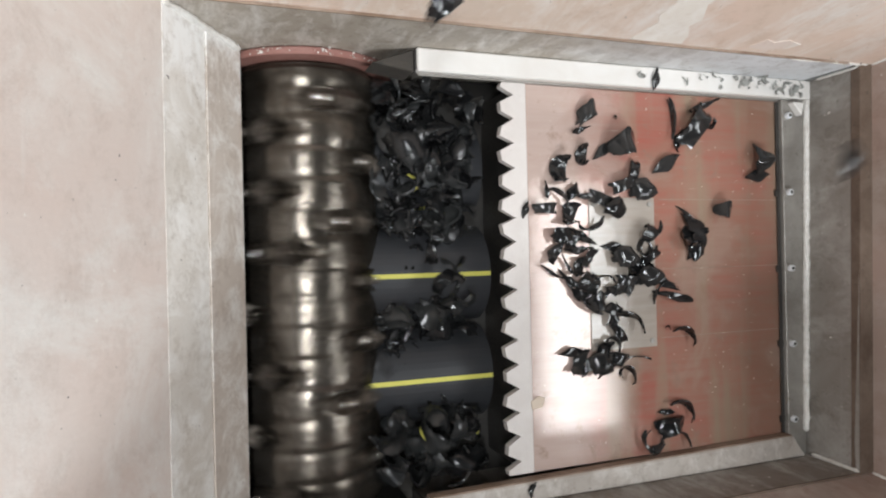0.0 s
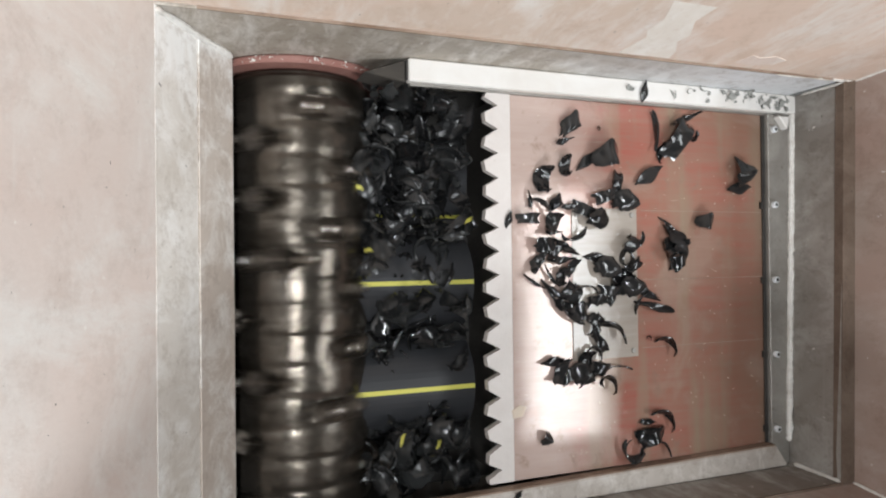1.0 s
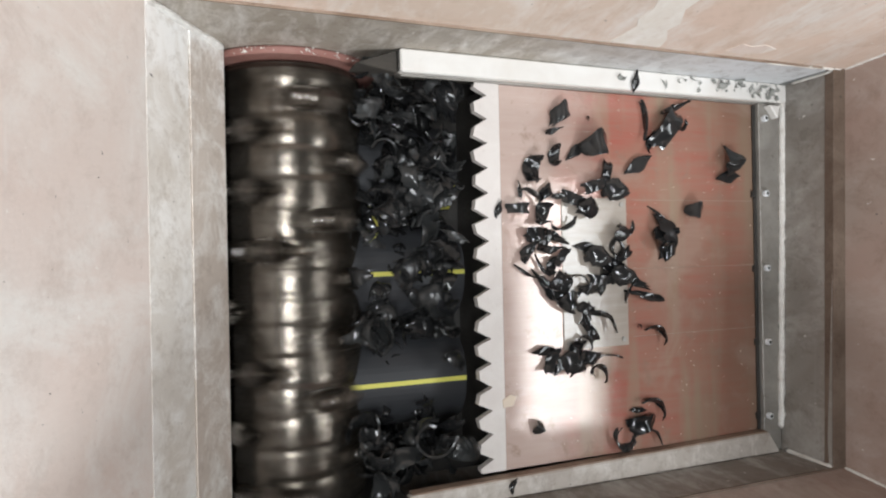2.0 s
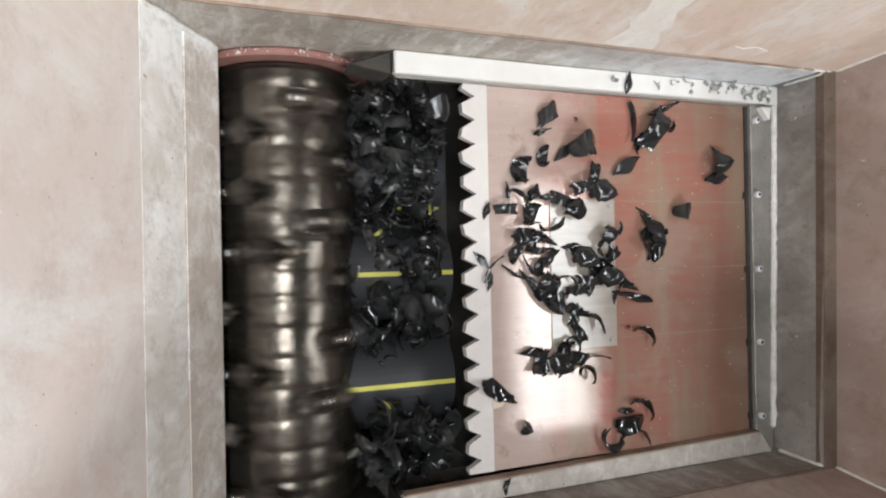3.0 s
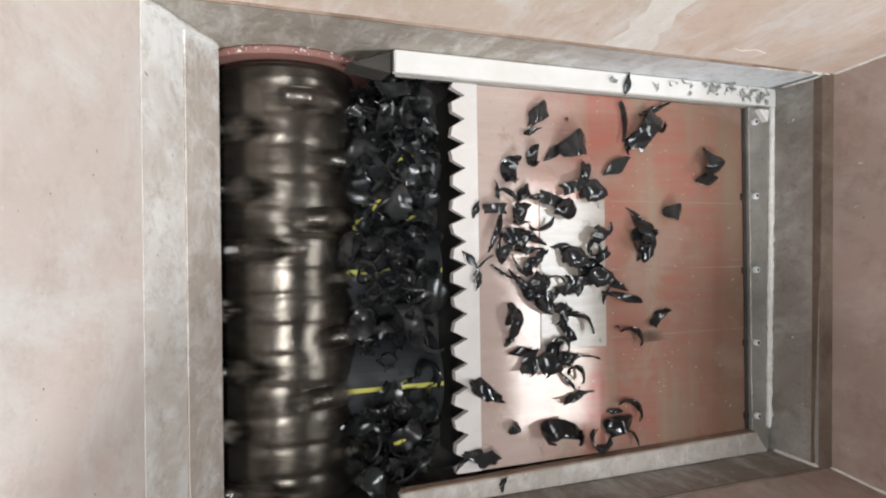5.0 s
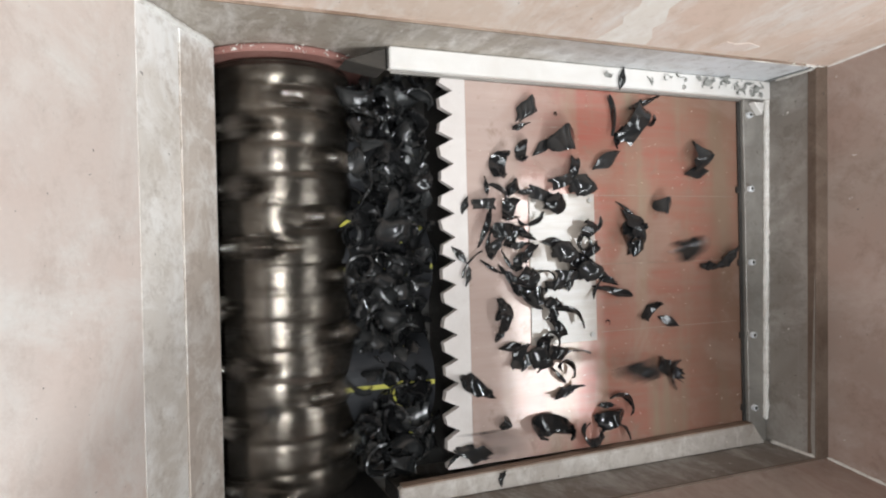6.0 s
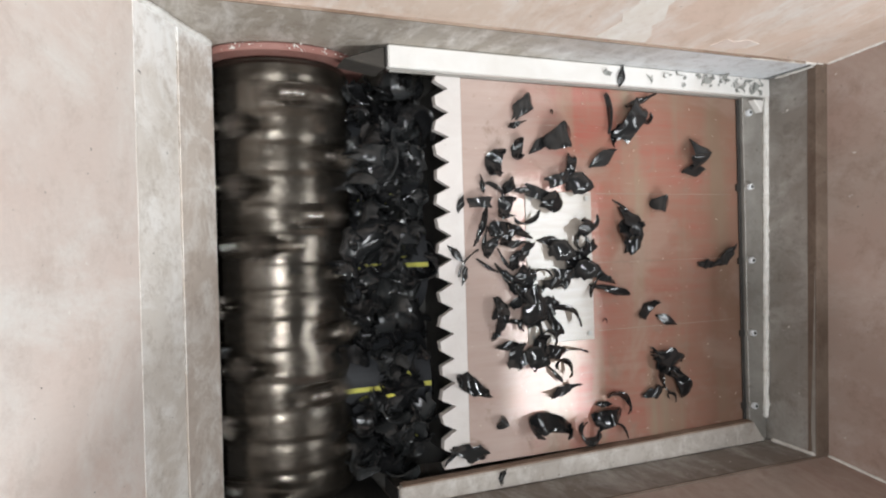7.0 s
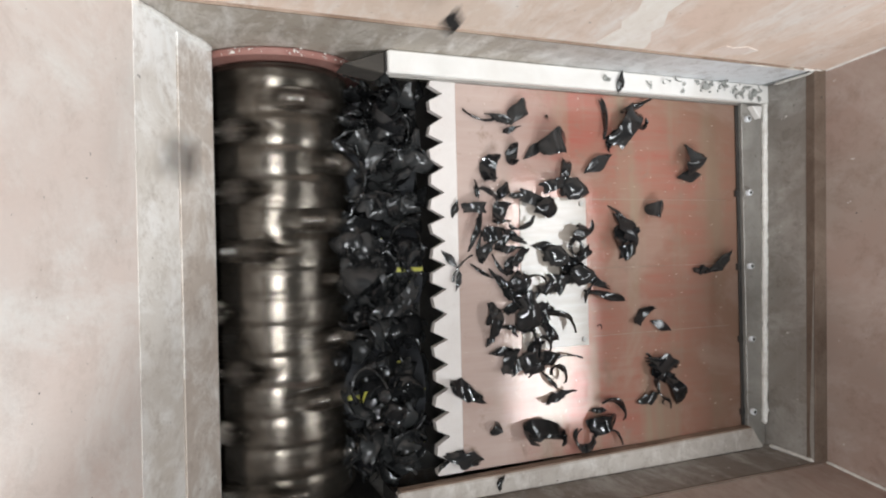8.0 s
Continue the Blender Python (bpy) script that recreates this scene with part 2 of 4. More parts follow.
def prism(outline, z0, z1, bevel=0.0):
    """A flat outline of (x, y) raised from z0 to z1."""
    bm = bmesh.new()
    f = bm.faces.new([bm.verts.new((x, y, z0)) for x, y in outline])
    up = bmesh.ops.extrude_face_region(bm, geom=[f])
    for v in up["geom"]:
        if isinstance(v, bmesh.types.BMVert):
            v.co.z = z1
    return bevelled(bm, bevel, 1) if bevel else bm


def cylinder(r, h, n=16, bevel=0.0):
    bm = bmesh.new()
    bmesh.ops.create_cone(bm, cap_ends=True, segments=n, radius1=r, radius2=r, depth=h)
    return bevelled(bm, bevel, 1) if bevel else bm


def slab(name, quad, thickness, material, label, category="wall"):
    """A plate whose inner face is the quad; it thickens away from the hopper's middle."""
    q = [Vector(p) for p in quad]
    n = (q[1] - q[0]).cross(q[3] - q[0]).normalized()
    mid = sum(q, Vector()) / 4
    if n.dot(Vector((0.15, -0.06, 0.4)) - mid) > 0:
        n = -n
    bm = bmesh.new()
    a = [bm.verts.new(p) for p in q]
    b = [bm.verts.new(p + n * thickness) for p in q]
    bm.faces.new(a)
    bm.faces.new(b)
    for i in range(4):
        bm.faces.new((a[i], a[(i + 1) % 4], b[(i + 1) % 4], b[i]))
    ob = part(name, bm, material)
    return tagged(ob, label, category, kind="structure")


def bead(name, a, b, r, material, label, seed, wobble=0.16):
    """An uneven weld bead or crust from a to b."""
    rng = random.Random(seed)
    a, b = Vector(a), Vector(b)
    n, k = max(8, int((b - a).length / 0.007)), 8
    d = (b - a).normalized()
    u = d.orthogonal().normalized()
    v = d.cross(u)
    bm = bmesh.new()
    rings = []
    slow = 0.0
    for i in range(n + 1):
        c = a.lerp(b, i / n)
        slow = slow * 0.8 + 0.2 * rng.uniform(-3, 3) * wobble
        rr = r * (0.25 if i in (0, n) else max(0.3, 1 + slow + rng.uniform(-0.1, 0.1)))
        rings.append([bm.verts.new(c + (u * math.cos(6.2832 * j / k) + v * math.sin(6.2832 * j / k)) * rr * rng.uniform(0.85, 1.15)) for j in range(k)])
    for p, q in zip(rings, rings[1:]):
        for j in range(k):
            bm.faces.new((p[j], p[(j + 1) % k], q[(j + 1) % k], q[j]))
    bm.faces.new(rings[0])
    bm.faces.new(rings[-1])
    return tagged(part(name, bm, material, smooth=True), label, "trim", kind="structure")


# ---- the hopper: lower box and flared upper walls ----
YT, YB, ZR, XL, XR = 0.392, -0.51, 0.16, -0.559, 0.858
XLB, ZLB = -0.437, -0.066
XM, ZM = -0.497, 0.045
ZD = -0.5


def end_x(y):
    """The end wall stands slightly askew."""
    return XR + 0.034 * y


EN, ES = end_x(YT), end_x(YB)
slab("wall_west_low", [(XM, YB, ZM), (XM, YT, ZM), (XLB, YT, ZLB), (XLB, YB, ZLB)], 0.02, WEST_LOW, "scuffed bare steel sloping plate above the rotor")
slab("wall_west_low", [(XL, YB, ZR), (XL, YT, ZR), (XM - 0.003, YT, ZM + 0.001), (XM - 0.003, YB, ZM + 0.001)], 0.02, BARE_PALE, "whitish scuffed steel sloping plate with smears")
slab("wall_west_pit", [(XLB - 0.006, YB, ZLB - 0.012), (XLB - 0.006, YT, ZLB - 0.012), (XLB - 0.006, YT, ZD), (XLB - 0.006, YB, ZD)], 0.02, SOOT_SHADE, "dark greasy steel pit wall behind the rotor")
slab("wall_north_low", [(XL - 0.02, YT, ZR), (XR, YT, ZR), (XR, YT, ZD), (XL - 0.02, YT, ZD)], 0.02, BARE_GLEAM, "scuffed grey steel side wall of the cutting chamber")
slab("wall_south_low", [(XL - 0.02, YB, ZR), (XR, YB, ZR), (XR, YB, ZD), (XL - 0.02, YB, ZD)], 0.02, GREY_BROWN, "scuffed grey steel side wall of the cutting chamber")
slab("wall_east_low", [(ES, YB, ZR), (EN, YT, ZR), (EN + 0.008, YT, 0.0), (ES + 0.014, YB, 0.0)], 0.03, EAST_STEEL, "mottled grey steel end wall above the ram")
# HS: unseen top of the south wall, raised to block the south panel
HZ, HS = 0.72, 0.85
up = HZ - ZR
ups = HS - ZR
slab("wall_west", [(XL - 0.001, YB - 0.2 * up, ZR + 0.0005), (XL - 0.001, YT + 0.14 * up, ZR + 0.0005), (XL - 0.55 * up, YT + 0.14 * up, HZ), (XL - 0.55 * up, YB - 0.2 * up, HZ)], 0.012, PAINT, "worn pinkish beige painted hopper wall with scratches")
slab("wall_north", [(XL - 0.7, YT + 0.004, ZR + 0.002), (XR + 0.3, YT + 0.004, ZR + 0.002), (XR + 0.3, YT + 0.14 * up, HZ), (XL - 0.7, YT + 0.14 * up, HZ)], 0.012, PAINT_NORTH, "worn pinkish beige painted hopper wall with pale scuffs")
slab("wall_south", [(XL - 0.7, YB - 0.004, ZR + 0.002), (XR + 0.3, YB - 0.004, ZR + 0.002), (XR + 0.3, YB - 0.2 * ups, HS), (XL - 0.7, YB - 0.2 * ups, HS)], 0.012, PAINT_BROWN, "worn pinkish brown painted hopper wall")
slab("wall_east", [(ES + 0.036, YB - 0.2 * up, ZR + 0.002), (EN + 0.037, YT + 0.14 * up, ZR + 0.002), (EN + 0.037 + 0.12 * up, YT + 0.14 * up, HZ), (ES + 0.036 + 0.12 * up, YB - 0.2 * up, HZ)], 0.012, PAINT_BROWN, "worn reddish brown painted hopper wall")
tagged(part("trim_east", prism([(ES, YB - 0.02), (EN, YT + 0.02), (EN + 0.05, YT + 0.02), (ES + 0.05, YB - 0.02)], ZR - 0.02, ZR + 0.0035, 0.001), DARK_RUST), "rusty brown ledge along the hopper wall", "ledge", kind="structure")
tagged(part("trim_north", box(-0.5, XR - 0.02, YT - 0.001, YT + 0.01, ZR, ZR + 0.004, 0.001), RUST), "rusty brown seam line along the wall", "trim", kind="structure")
tagged(part("trim_south", box(-0.5, XR, YB - 0.01, YB + 0.001, ZR, ZR + 0.004, 0.001), DARK_RUST), "rusty brown seam line along the wall", "trim", kind="structure")
bead("trim_west", (XM, YB, ZM), (XM, YT, ZM), 0.0013, WEST_LOW, "pale weld seam between two sloping plates", 12)
tagged(part("floor", box(XLB - 0.02, 0.9, YB, YT, ZD - 0.02, ZD, 0), SOOT_SHADE), "dark greasy floor of the cutting chamber", "floor", kind="structure")
tagged(part("ram_bed", box(-0.06, 0.89, YB, YT, -0.23, -0.19, 0.003), SOOT_SHADE), "dark steel bed under the sliding ram", "bed", kind="structure")
bead("weld_bead", (XLB, YT - 0.004, ZLB), (XL, YT - 0.006, ZR), 0.0065, WELD, "chalky white weld crust in the corner", 3, 0.5)
bead("weld_bead", (XLB, YB + 0.004, ZLB), (XL, YB + 0.012, ZR), 0.008, WELD, "chalky white weld crust in the corner", 4)
bead("weld_bead", (EN, YT - 0.004, 0.05), (EN, YT - 0.002, ZR), 0.003, WELD, "chalky white weld crust in the corner", 5)
bead("weld_bead", (ES + 0.008, YB + 0.004, 0.03), (ES, YB + 0.002, ZR), 0.0045, WELD, "chalky white weld crust in the corner", 6)
bead("weld_bead", (EN - 0.2, YT, ZR), (EN + 0.03, YT + 0.002, ZR + 0.001), 0.003, WELD, "pale weld bead along the seam", 8)
for sgn, y0, slope in ((1, YT, 0.14), (-1, YB, 0.2)):
    bead("weld_bead", (end_x(y0) + 0.036, y0 + sgn * 0.004, ZR), (end_x(y0) + 0.036 + 0.12 * up, y0 + sgn * slope * up, HZ), 0.0045, WELD, "pale crumbly weld bead up the hopper corner", 7)


# pale scuffs on the north wall
def scuff(name, corners, material, label):
    """A thin worn patch on the north hopper wall from (x, height) corners."""
    bm = bmesh.new()
    f = bm.faces.new([bm.verts.new((x, YT + 0.004 + 0.14 * (z - ZR) - 0.0017, z)) for x, z in corners])
    g = bmesh.ops.extrude_face_region(bm, geom=[f])
    for v in g["geom"]:
        if isinstance(v, bmesh.types.BMVert):
            v.co.y += 0.002
    return tagged(part(name, bm, material), label, "scuff", kind="structure")


scuff("trim_scuff", [(0.262, 0.168), (0.38, 0.17), (0.372, 0.20), (0.345, 0.235), (0.352, 0.262), (0.322, 0.31), (0.325, 0.36), (0.235, 0.36), (0.262, 0.30), (0.258, 0.262), (0.275, 0.235), (0.268, 0.20)], BAND, "pale bare band scraped into the paint")
scuff("trim_scuff", [(0.535, 0.185), (0.57, 0.178), (0.625, 0.192), (0.64, 0.215), (0.60, 0.226), (0.575, 0.212), (0.548, 0.22)], RUBBED, "pale bare spot rubbed into the paint")
# ---- rails, clamp strip and the rotor's end rings ----


def side_rail(plan, face, material, edge_material, edge, label):
    """A flat rail beside the ram plate, its top 30 mm above the plate; face: its inner edge."""
    rail = tagged(new("side_rail"), label, "rail", "side rails of the ram")
    part("bar", prism(plan, 0.008, 0.03, 0.003), material, rail)
    ys = [q[1] for q in plan if q[0] < 0]
    part("end_plate", box(-0.122, -0.1185, min(ys) + 0.003, max(ys) - 0.003, -0.06, 0.026, 0.001), SOOT_SHADE, rail, "dark greasy end face")
    (xa, ya), (xb, yb) = face
    s = 1 if ya > 0 else -1
    part("edge_strip", prism([(xa, ya - s * 0.003), (xb, yb - s * 0.003), (xb, yb + s * 0.004), (xa, ya + s * 0.004)], 0.002, edge, 0.0006), edge_material, rail, "dark steel lower edge")
    return rail


side_rail([(-0.118, 0.346), (EN + 0.006, 0.346), (EN + 0.006, YT - 0.001), (-0.118, YT - 0.001)], ((-0.11, 0.346), (0.852, 0.346)), PALE, DARK_STEEL, 0.0075, "pale worn steel guide rail beside the ram plate")
# tall brown edge strip here paints the dark gap beside the plate
side_rail([(-0.118, -0.474), (0.797, -0.4575), (0.834, YB + 0.001), (-0.118, YB + 0.001)], ((-0.11, -0.474), (0.795, -0.4575)), RAIL, RUST, 0.026, "scuffed pale grey steel guide rail beside the ram plate")
# dull black wedge filling the dark triangle beside the rail's end
wedge = prism([(-0.205, 0.358), (-0.1225, 0.388), (-0.1225, 0.345)], -0.05, 0.022, 0.002)
tagged(part("wall_wedge", wedge, MATT_BLACK), "dark wedge against the wall", "wedge")

strip = tagged(new("clamp_strip"), "grey steel clamp strip bolted across the ram", "strip")
part("plate", prism([(0.796, YB + 0.002), (0.8, 0.345), (end_x(0.345) + 0.008, 0.345), (ES + 0.010, YB + 0.002)], 0.003, 0.016, 0.0015), DARK_STEEL, strip)
# black strip puts in the dark gap between ram plate and clamp strip
part("gap_lip", prism([(0.7885, -0.455), (0.7915, 0.340), (0.7995, 0.340), (0.7955, -0.455)], 0.001, 0.006, 0.0005), SOOT_SHADE, strip, "thin black lip filling the dark gap")
tail_seam = bead("seam", (end_x(-0.455) + 0.004, -0.455, 0.02), (end_x(0.35) + 0.004, 0.35, 0.02), 0.0075, WELD, "pale chalky weld seam", 31)
tail_seam.parent = strip
for key in ("category", "kind"):
    del tail_seam[key]
for i, by in enumerate((0.302, 0.121, -0.059, -0.237, -0.415)):
    bx = 0.8105 + 0.0075 * by
    bolt = cylinder(0.0085, 0.012, 6, 0.0015)
    bmesh.ops.translate(bolt, verts=bolt.verts, vec=(bx, by * 1.011, 0.022))
    ob = part("bolt", bolt, BARE_GLEAM, strip, "bright hexagon bolt")
    # flat black disc on the head paints the shaded socket hole
    sock = cylinder(0.0042, 0.004, 12, 0.0)
    bmesh.ops.translate(sock, verts=sock.verts, vec=(bx, by * 1.011, 0.0264))
    part("socket", sock, SOOT_SHADE, ob, "black disc for the shaded socket hole")
    wsh = cylinder(0.013, 0.003, 20, 0.0006)
    bmesh.ops.translate(wsh, verts=wsh.verts, vec=(bx, by * 1.011, 0.0175))
    part("washer", wsh, DARK_STEEL, ob)
    if i:
        part("lip_tab", box(0.784, 0.797, by * 1.011 - 0.009, by * 1.011 + 0.007, 0.001, 0.0068, 0.001), SOOT_SHADE, strip, "black greasy tab beside the bolt")
gusset = prism([(0.815, 0.336), (0.85, 0.336), (0.842, 0.304)], 0.016, 0.036, 0.002)
tagged(part("corner_gusset", gusset, PALE), "small pale triangular steel gusset on the strip", "gusset")

RX, RZ, RR = -0.298, -0.20, 0.15
RY0, RY1 = -0.506, 0.372


def end_ring(y0, y1, r):
    bm = cylinder(r, abs(y1 - y0), 72, 0.004)
    bmesh.ops.rotate(bm, verts=bm.verts, matrix=Matrix.Rotation(radians(90), 3, "X"))
    bmesh.ops.translate(bm, verts=bm.verts, vec=(RX, (y0 + y1) / 2, RZ))
    return tagged(part("end_ring", bm, OXIDE, smooth=False), "red oxide painted ring round the rotor end", "ring", "rotor end rings")


end_ring(0.376, YT - 0.001, 0.185)
# added black sheet: puts the shade at the rotor's south end into colour
slab("wall_south_shade", [(XLB, YB + 0.003, 0.02), (-0.125, YB + 0.003, 0.02), (-0.125, YB + 0.003, ZD), (XLB, YB + 0.003, ZD)], 0.002, SOOT_SHADE, "black sheet for the shade at the rotor end")

# ---- the rotor: pocketed drum with staggered knives ----
ROWS, PITCH, FIRST = 14, 0.0595, -0.472
KNIVES = []
for i in range(ROWS):
    lean = (14, 20, -18, -9, 0, 7, -26, 22, 16, -12, 0, 8, 0, -24)[i]
    for k in range(2):
        KNIVES.append((FIRST + i * PITCH, (i % 2) * 90 + k * 180 + lean))


def drum_mesh():
    na, ny = 180, 270
    a = np.linspace(0, 2 * np.pi, na, endpoint=False)
    y = np.linspace(RY0, RY1, ny)
    A, Y = np.meshgrid(a, y, indexing="ij")
    r = np.full(A.shape, RR) - 0.0016 * (0.5 - 0.5 * np.cos(2 * np.pi * (Y - FIRST) / PITCH)) ** 6
    for ky, deg in KNIVES:
        da = (A - radians(deg) + np.pi) % (2 * np.pi) - np.pi
        s = da * RR
        taper = np.clip(1.0 - (s - 0.02) / 0.09, 0.25, 1.0)
        wide = np.exp(-((Y - ky) / (0.025 * taper)) ** 6)
        r -= 0.026 * wide * np.clip((s - 0.012) / 0.010, 0, 1) * np.clip((0.098 - s) / 0.060, 0, 1)
        r -= 0.004 * np.exp(-((Y - ky) / 0.027) ** 6) * np.clip(1.2 - np.abs(s + 0.05) / 0.06, 0, 1)
    r[:, :3] -= 0.004
    r[:, -3:] -= 0.004
    verts = np.stack([r * np.sin(A), Y, r * np.cos(A)], -1).reshape(-1, 3).tolist()
    faces = [(i * ny + j, i * ny + j + 1, ((i + 1) % na) * ny + j + 1, ((i + 1) % na) * ny + j) for i in range(na) for j in range(ny - 1)]
    faces.append([i * ny for i in range(na)])
    faces.append([i * ny + ny - 1 for i in reversed(range(na))])
    me = bpy.data.meshes.new("drum")
    me.from_pydata(verts, [], faces)
    me.materials.append(ROTOR_STEEL)
    me.shade_smooth()
    return me


def knife_meshes():
    """Meshes at the drum's top, pointing along +x: holder, cutting insert, bolt."""
    holder = prism([(-0.085, -0.010), (-0.062, -0.021), (-0.03, -0.025), (-0.004, -0.022), (0.024, -0.010), (0.046, 0.0), (0.024, 0.010), (-0.004, 0.022), (-0.03, 0.025), (-0.062, 0.021), (-0.085, 0.010)], -0.035, 0.010, 0.003)
    for v in holder.verts:
        if v.co.z > 0:
            v.co.z -= 0.024 * max(0.0, (-0.02 - v.co.x) / 0.09) + 0.14 * abs(v.co.y) + 0.012 * max(0.0, v.co.x / 0.04)
    insert = bmesh.new()
    pts = [(0.0, 0.026), (0.026, 0.0), (0.0, -0.026), (-0.026, 0.0)]
    front = [insert.verts.new((0.017 + 0.010, y, z - 0.002)) for y, z in pts]
    back = [insert.verts.new((0.004, y * 0.86, z * 0.86 - 0.002)) for y, z in pts]
    insert.faces.new(front)
    insert.faces.new(back)
    for i in range(4):
        insert.faces.new((front[i], front[(i + 1) % 4], back[(i + 1) % 4], back[i]))
    bevelled(insert, 0.0012, 1)
    bolt = cylinder(0.009, 0.014, 18, 0.002)
    bmesh.ops.rotate(bolt, verts=bolt.verts, matrix=Matrix.Rotation(radians(62), 3, "Y"))
    bmesh.ops.translate(bolt, verts=bolt.verts, vec=(-0.04, 0, 0.004))
    return mesh_of("holder", holder, ROTOR_STEEL), mesh_of("insert", insert, KNIFE_STEEL), mesh_of("bolt", bolt, BOLT_STEEL)


rotor = tagged(new("rotor"), "dark worn steel shredder rotor with staggered knives", "rotor")
new("drum", drum_mesh()).parent = rotor
HOLDER, INSERT, BOLT = knife_meshes()
for ky, deg in KNIVES:
    h = new("knife_holder", HOLDER)
    h.parent = rotor
    h.matrix_basis = pose(0, 0, 0, 0, deg, 0) @ pose(0, ky, RR)
    for nm, me, lab in (("cutting_insert", INSERT, "bright square steel insert"), ("bolt", BOLT, "steel socket bolt")):
        p = new(nm, me)
        p.parent = h
        tagged(p, lab)

# ---- the ram: sliding plate with a toothed front, zero at its last position ----
ram = tagged(new("ram"), "worn red painted steel ram plate with toothed edge", "ram")
RYB, RYT = -0.461, 0.3435
part("plate", box(0.034, 0.90, RYB, RYT, -0.045, 0.0, 0.002), RAM_PLATE, ram)
part("front_block", box(0.012, 0.30, RYB + 0.004, RYT - 0.004, -0.185, -0.046, 0.003), SOOT_SHADE, ram, "dark greasy steel block under the plate")
TEETH = 16
zig = [(0.0335, RYB), (0.0335, RYT)]
tp = (RYT - RYB) / TEETH
for i in range(TEETH):
    y1 = RYT - i * tp
    tip = -0.024 + 0.0025 * math.sin(i * 2.3)
    if i == 0:
        zig.append((tip + 0.004, y1))
    zig += [(tip, y1 - 0.19 * tp), (0.006, y1 - 0.5 * tp + 0.002 * math.sin(i)), (tip, y1 - 0.81 * tp)]
zig.append((-0.022, RYB))
part("toothed_edge", prism(zig, -0.016, 0.0015, 0.0), TOOTH, ram, "pale steel strip with sawtooth front edge")
part("patch_plate", box(0.178, 0.346, -0.222, 0.108, 0.0, 0.0022, 0.001), PATCH_STEEL, ram, "pale bare steel cover plate")
for sx in (0.19, 0.333):
    for sy in (-0.208, 0.094):
        s = cylinder(0.006, 0.003, 14, 0.0008)
        bmesh.ops.translate(s, verts=s.verts, vec=(sx, sy, 0.0030))
        part("screw", s, DARK_STEEL, ram, "flush countersunk screw")
for sy in (-0.052, 0.104, -0.205):
    part("seam", box(0.36, 0.76, sy, sy + 0.0016, -0.002, 0.0004, 0.0), RUST, ram, "fine seam along the plate")


# ---- black pipes with yellow stripes between rotor and ram ----
def pipe(y, r, z, x0, x1, label):
    p = tagged(new("plastic_pipe"), label, "pipe", "pipes before the ram")
    n, th = 56, 0.012
    bm = bmesh.new()
    rings = []
    for x, rr in ((x0, r), (x1, r), (x1, r - th), (x0, r - th)):
        rings.append([bm.verts.new((x, rr * math.sin(6.28319 * j / n), rr * math.cos(6.28319 * j / n))) for j in range(n)])
    for a, b in zip(rings, rings[1:] + rings[:1]):
        for j in range(n):
            bm.faces.new((a[j], a[(j + 1) % n], b[(j + 1) % n], b[j]))
    part("tube", bm, PIPE_BLACK, p, smooth=False)
    bm = bmesh.new()
    w2 = 0.0048 / r
    cols = [[bm.verts.new((x, (r + dr) * math.sin(a), (r + dr) * math.cos(a))) for a in (-w2, 0, w2)] for dr, x in ((0.0012, x0 + 0.001), (0.0012, x1 - 0.001))]
    for j in range(2):
        bm.faces.new((cols[0][j], cols[0][j + 1], cols[1][j + 1], cols[1][j]))
    g = bmesh.ops.extrude_face_region(bm, geom=list(bm.faces))
    for v in g["geom"]:
        if isinstance(v, bmesh.types.BMVert):
            v.co.z -= 0.004
    part("stripe", bm, YELLOW, p, "yellow marking stripe")
    p.matrix_basis = pose(0, y, z)
    return p


PIPES = [(pipe(y, 0.108, -0.205, -0.28, 0.01, "black plastic pipe with a yellow stripe, partly shredded"), y, d) for y, d in ((0.186, 0.002), (-0.05, 0.008), (-0.272, -0.034))]


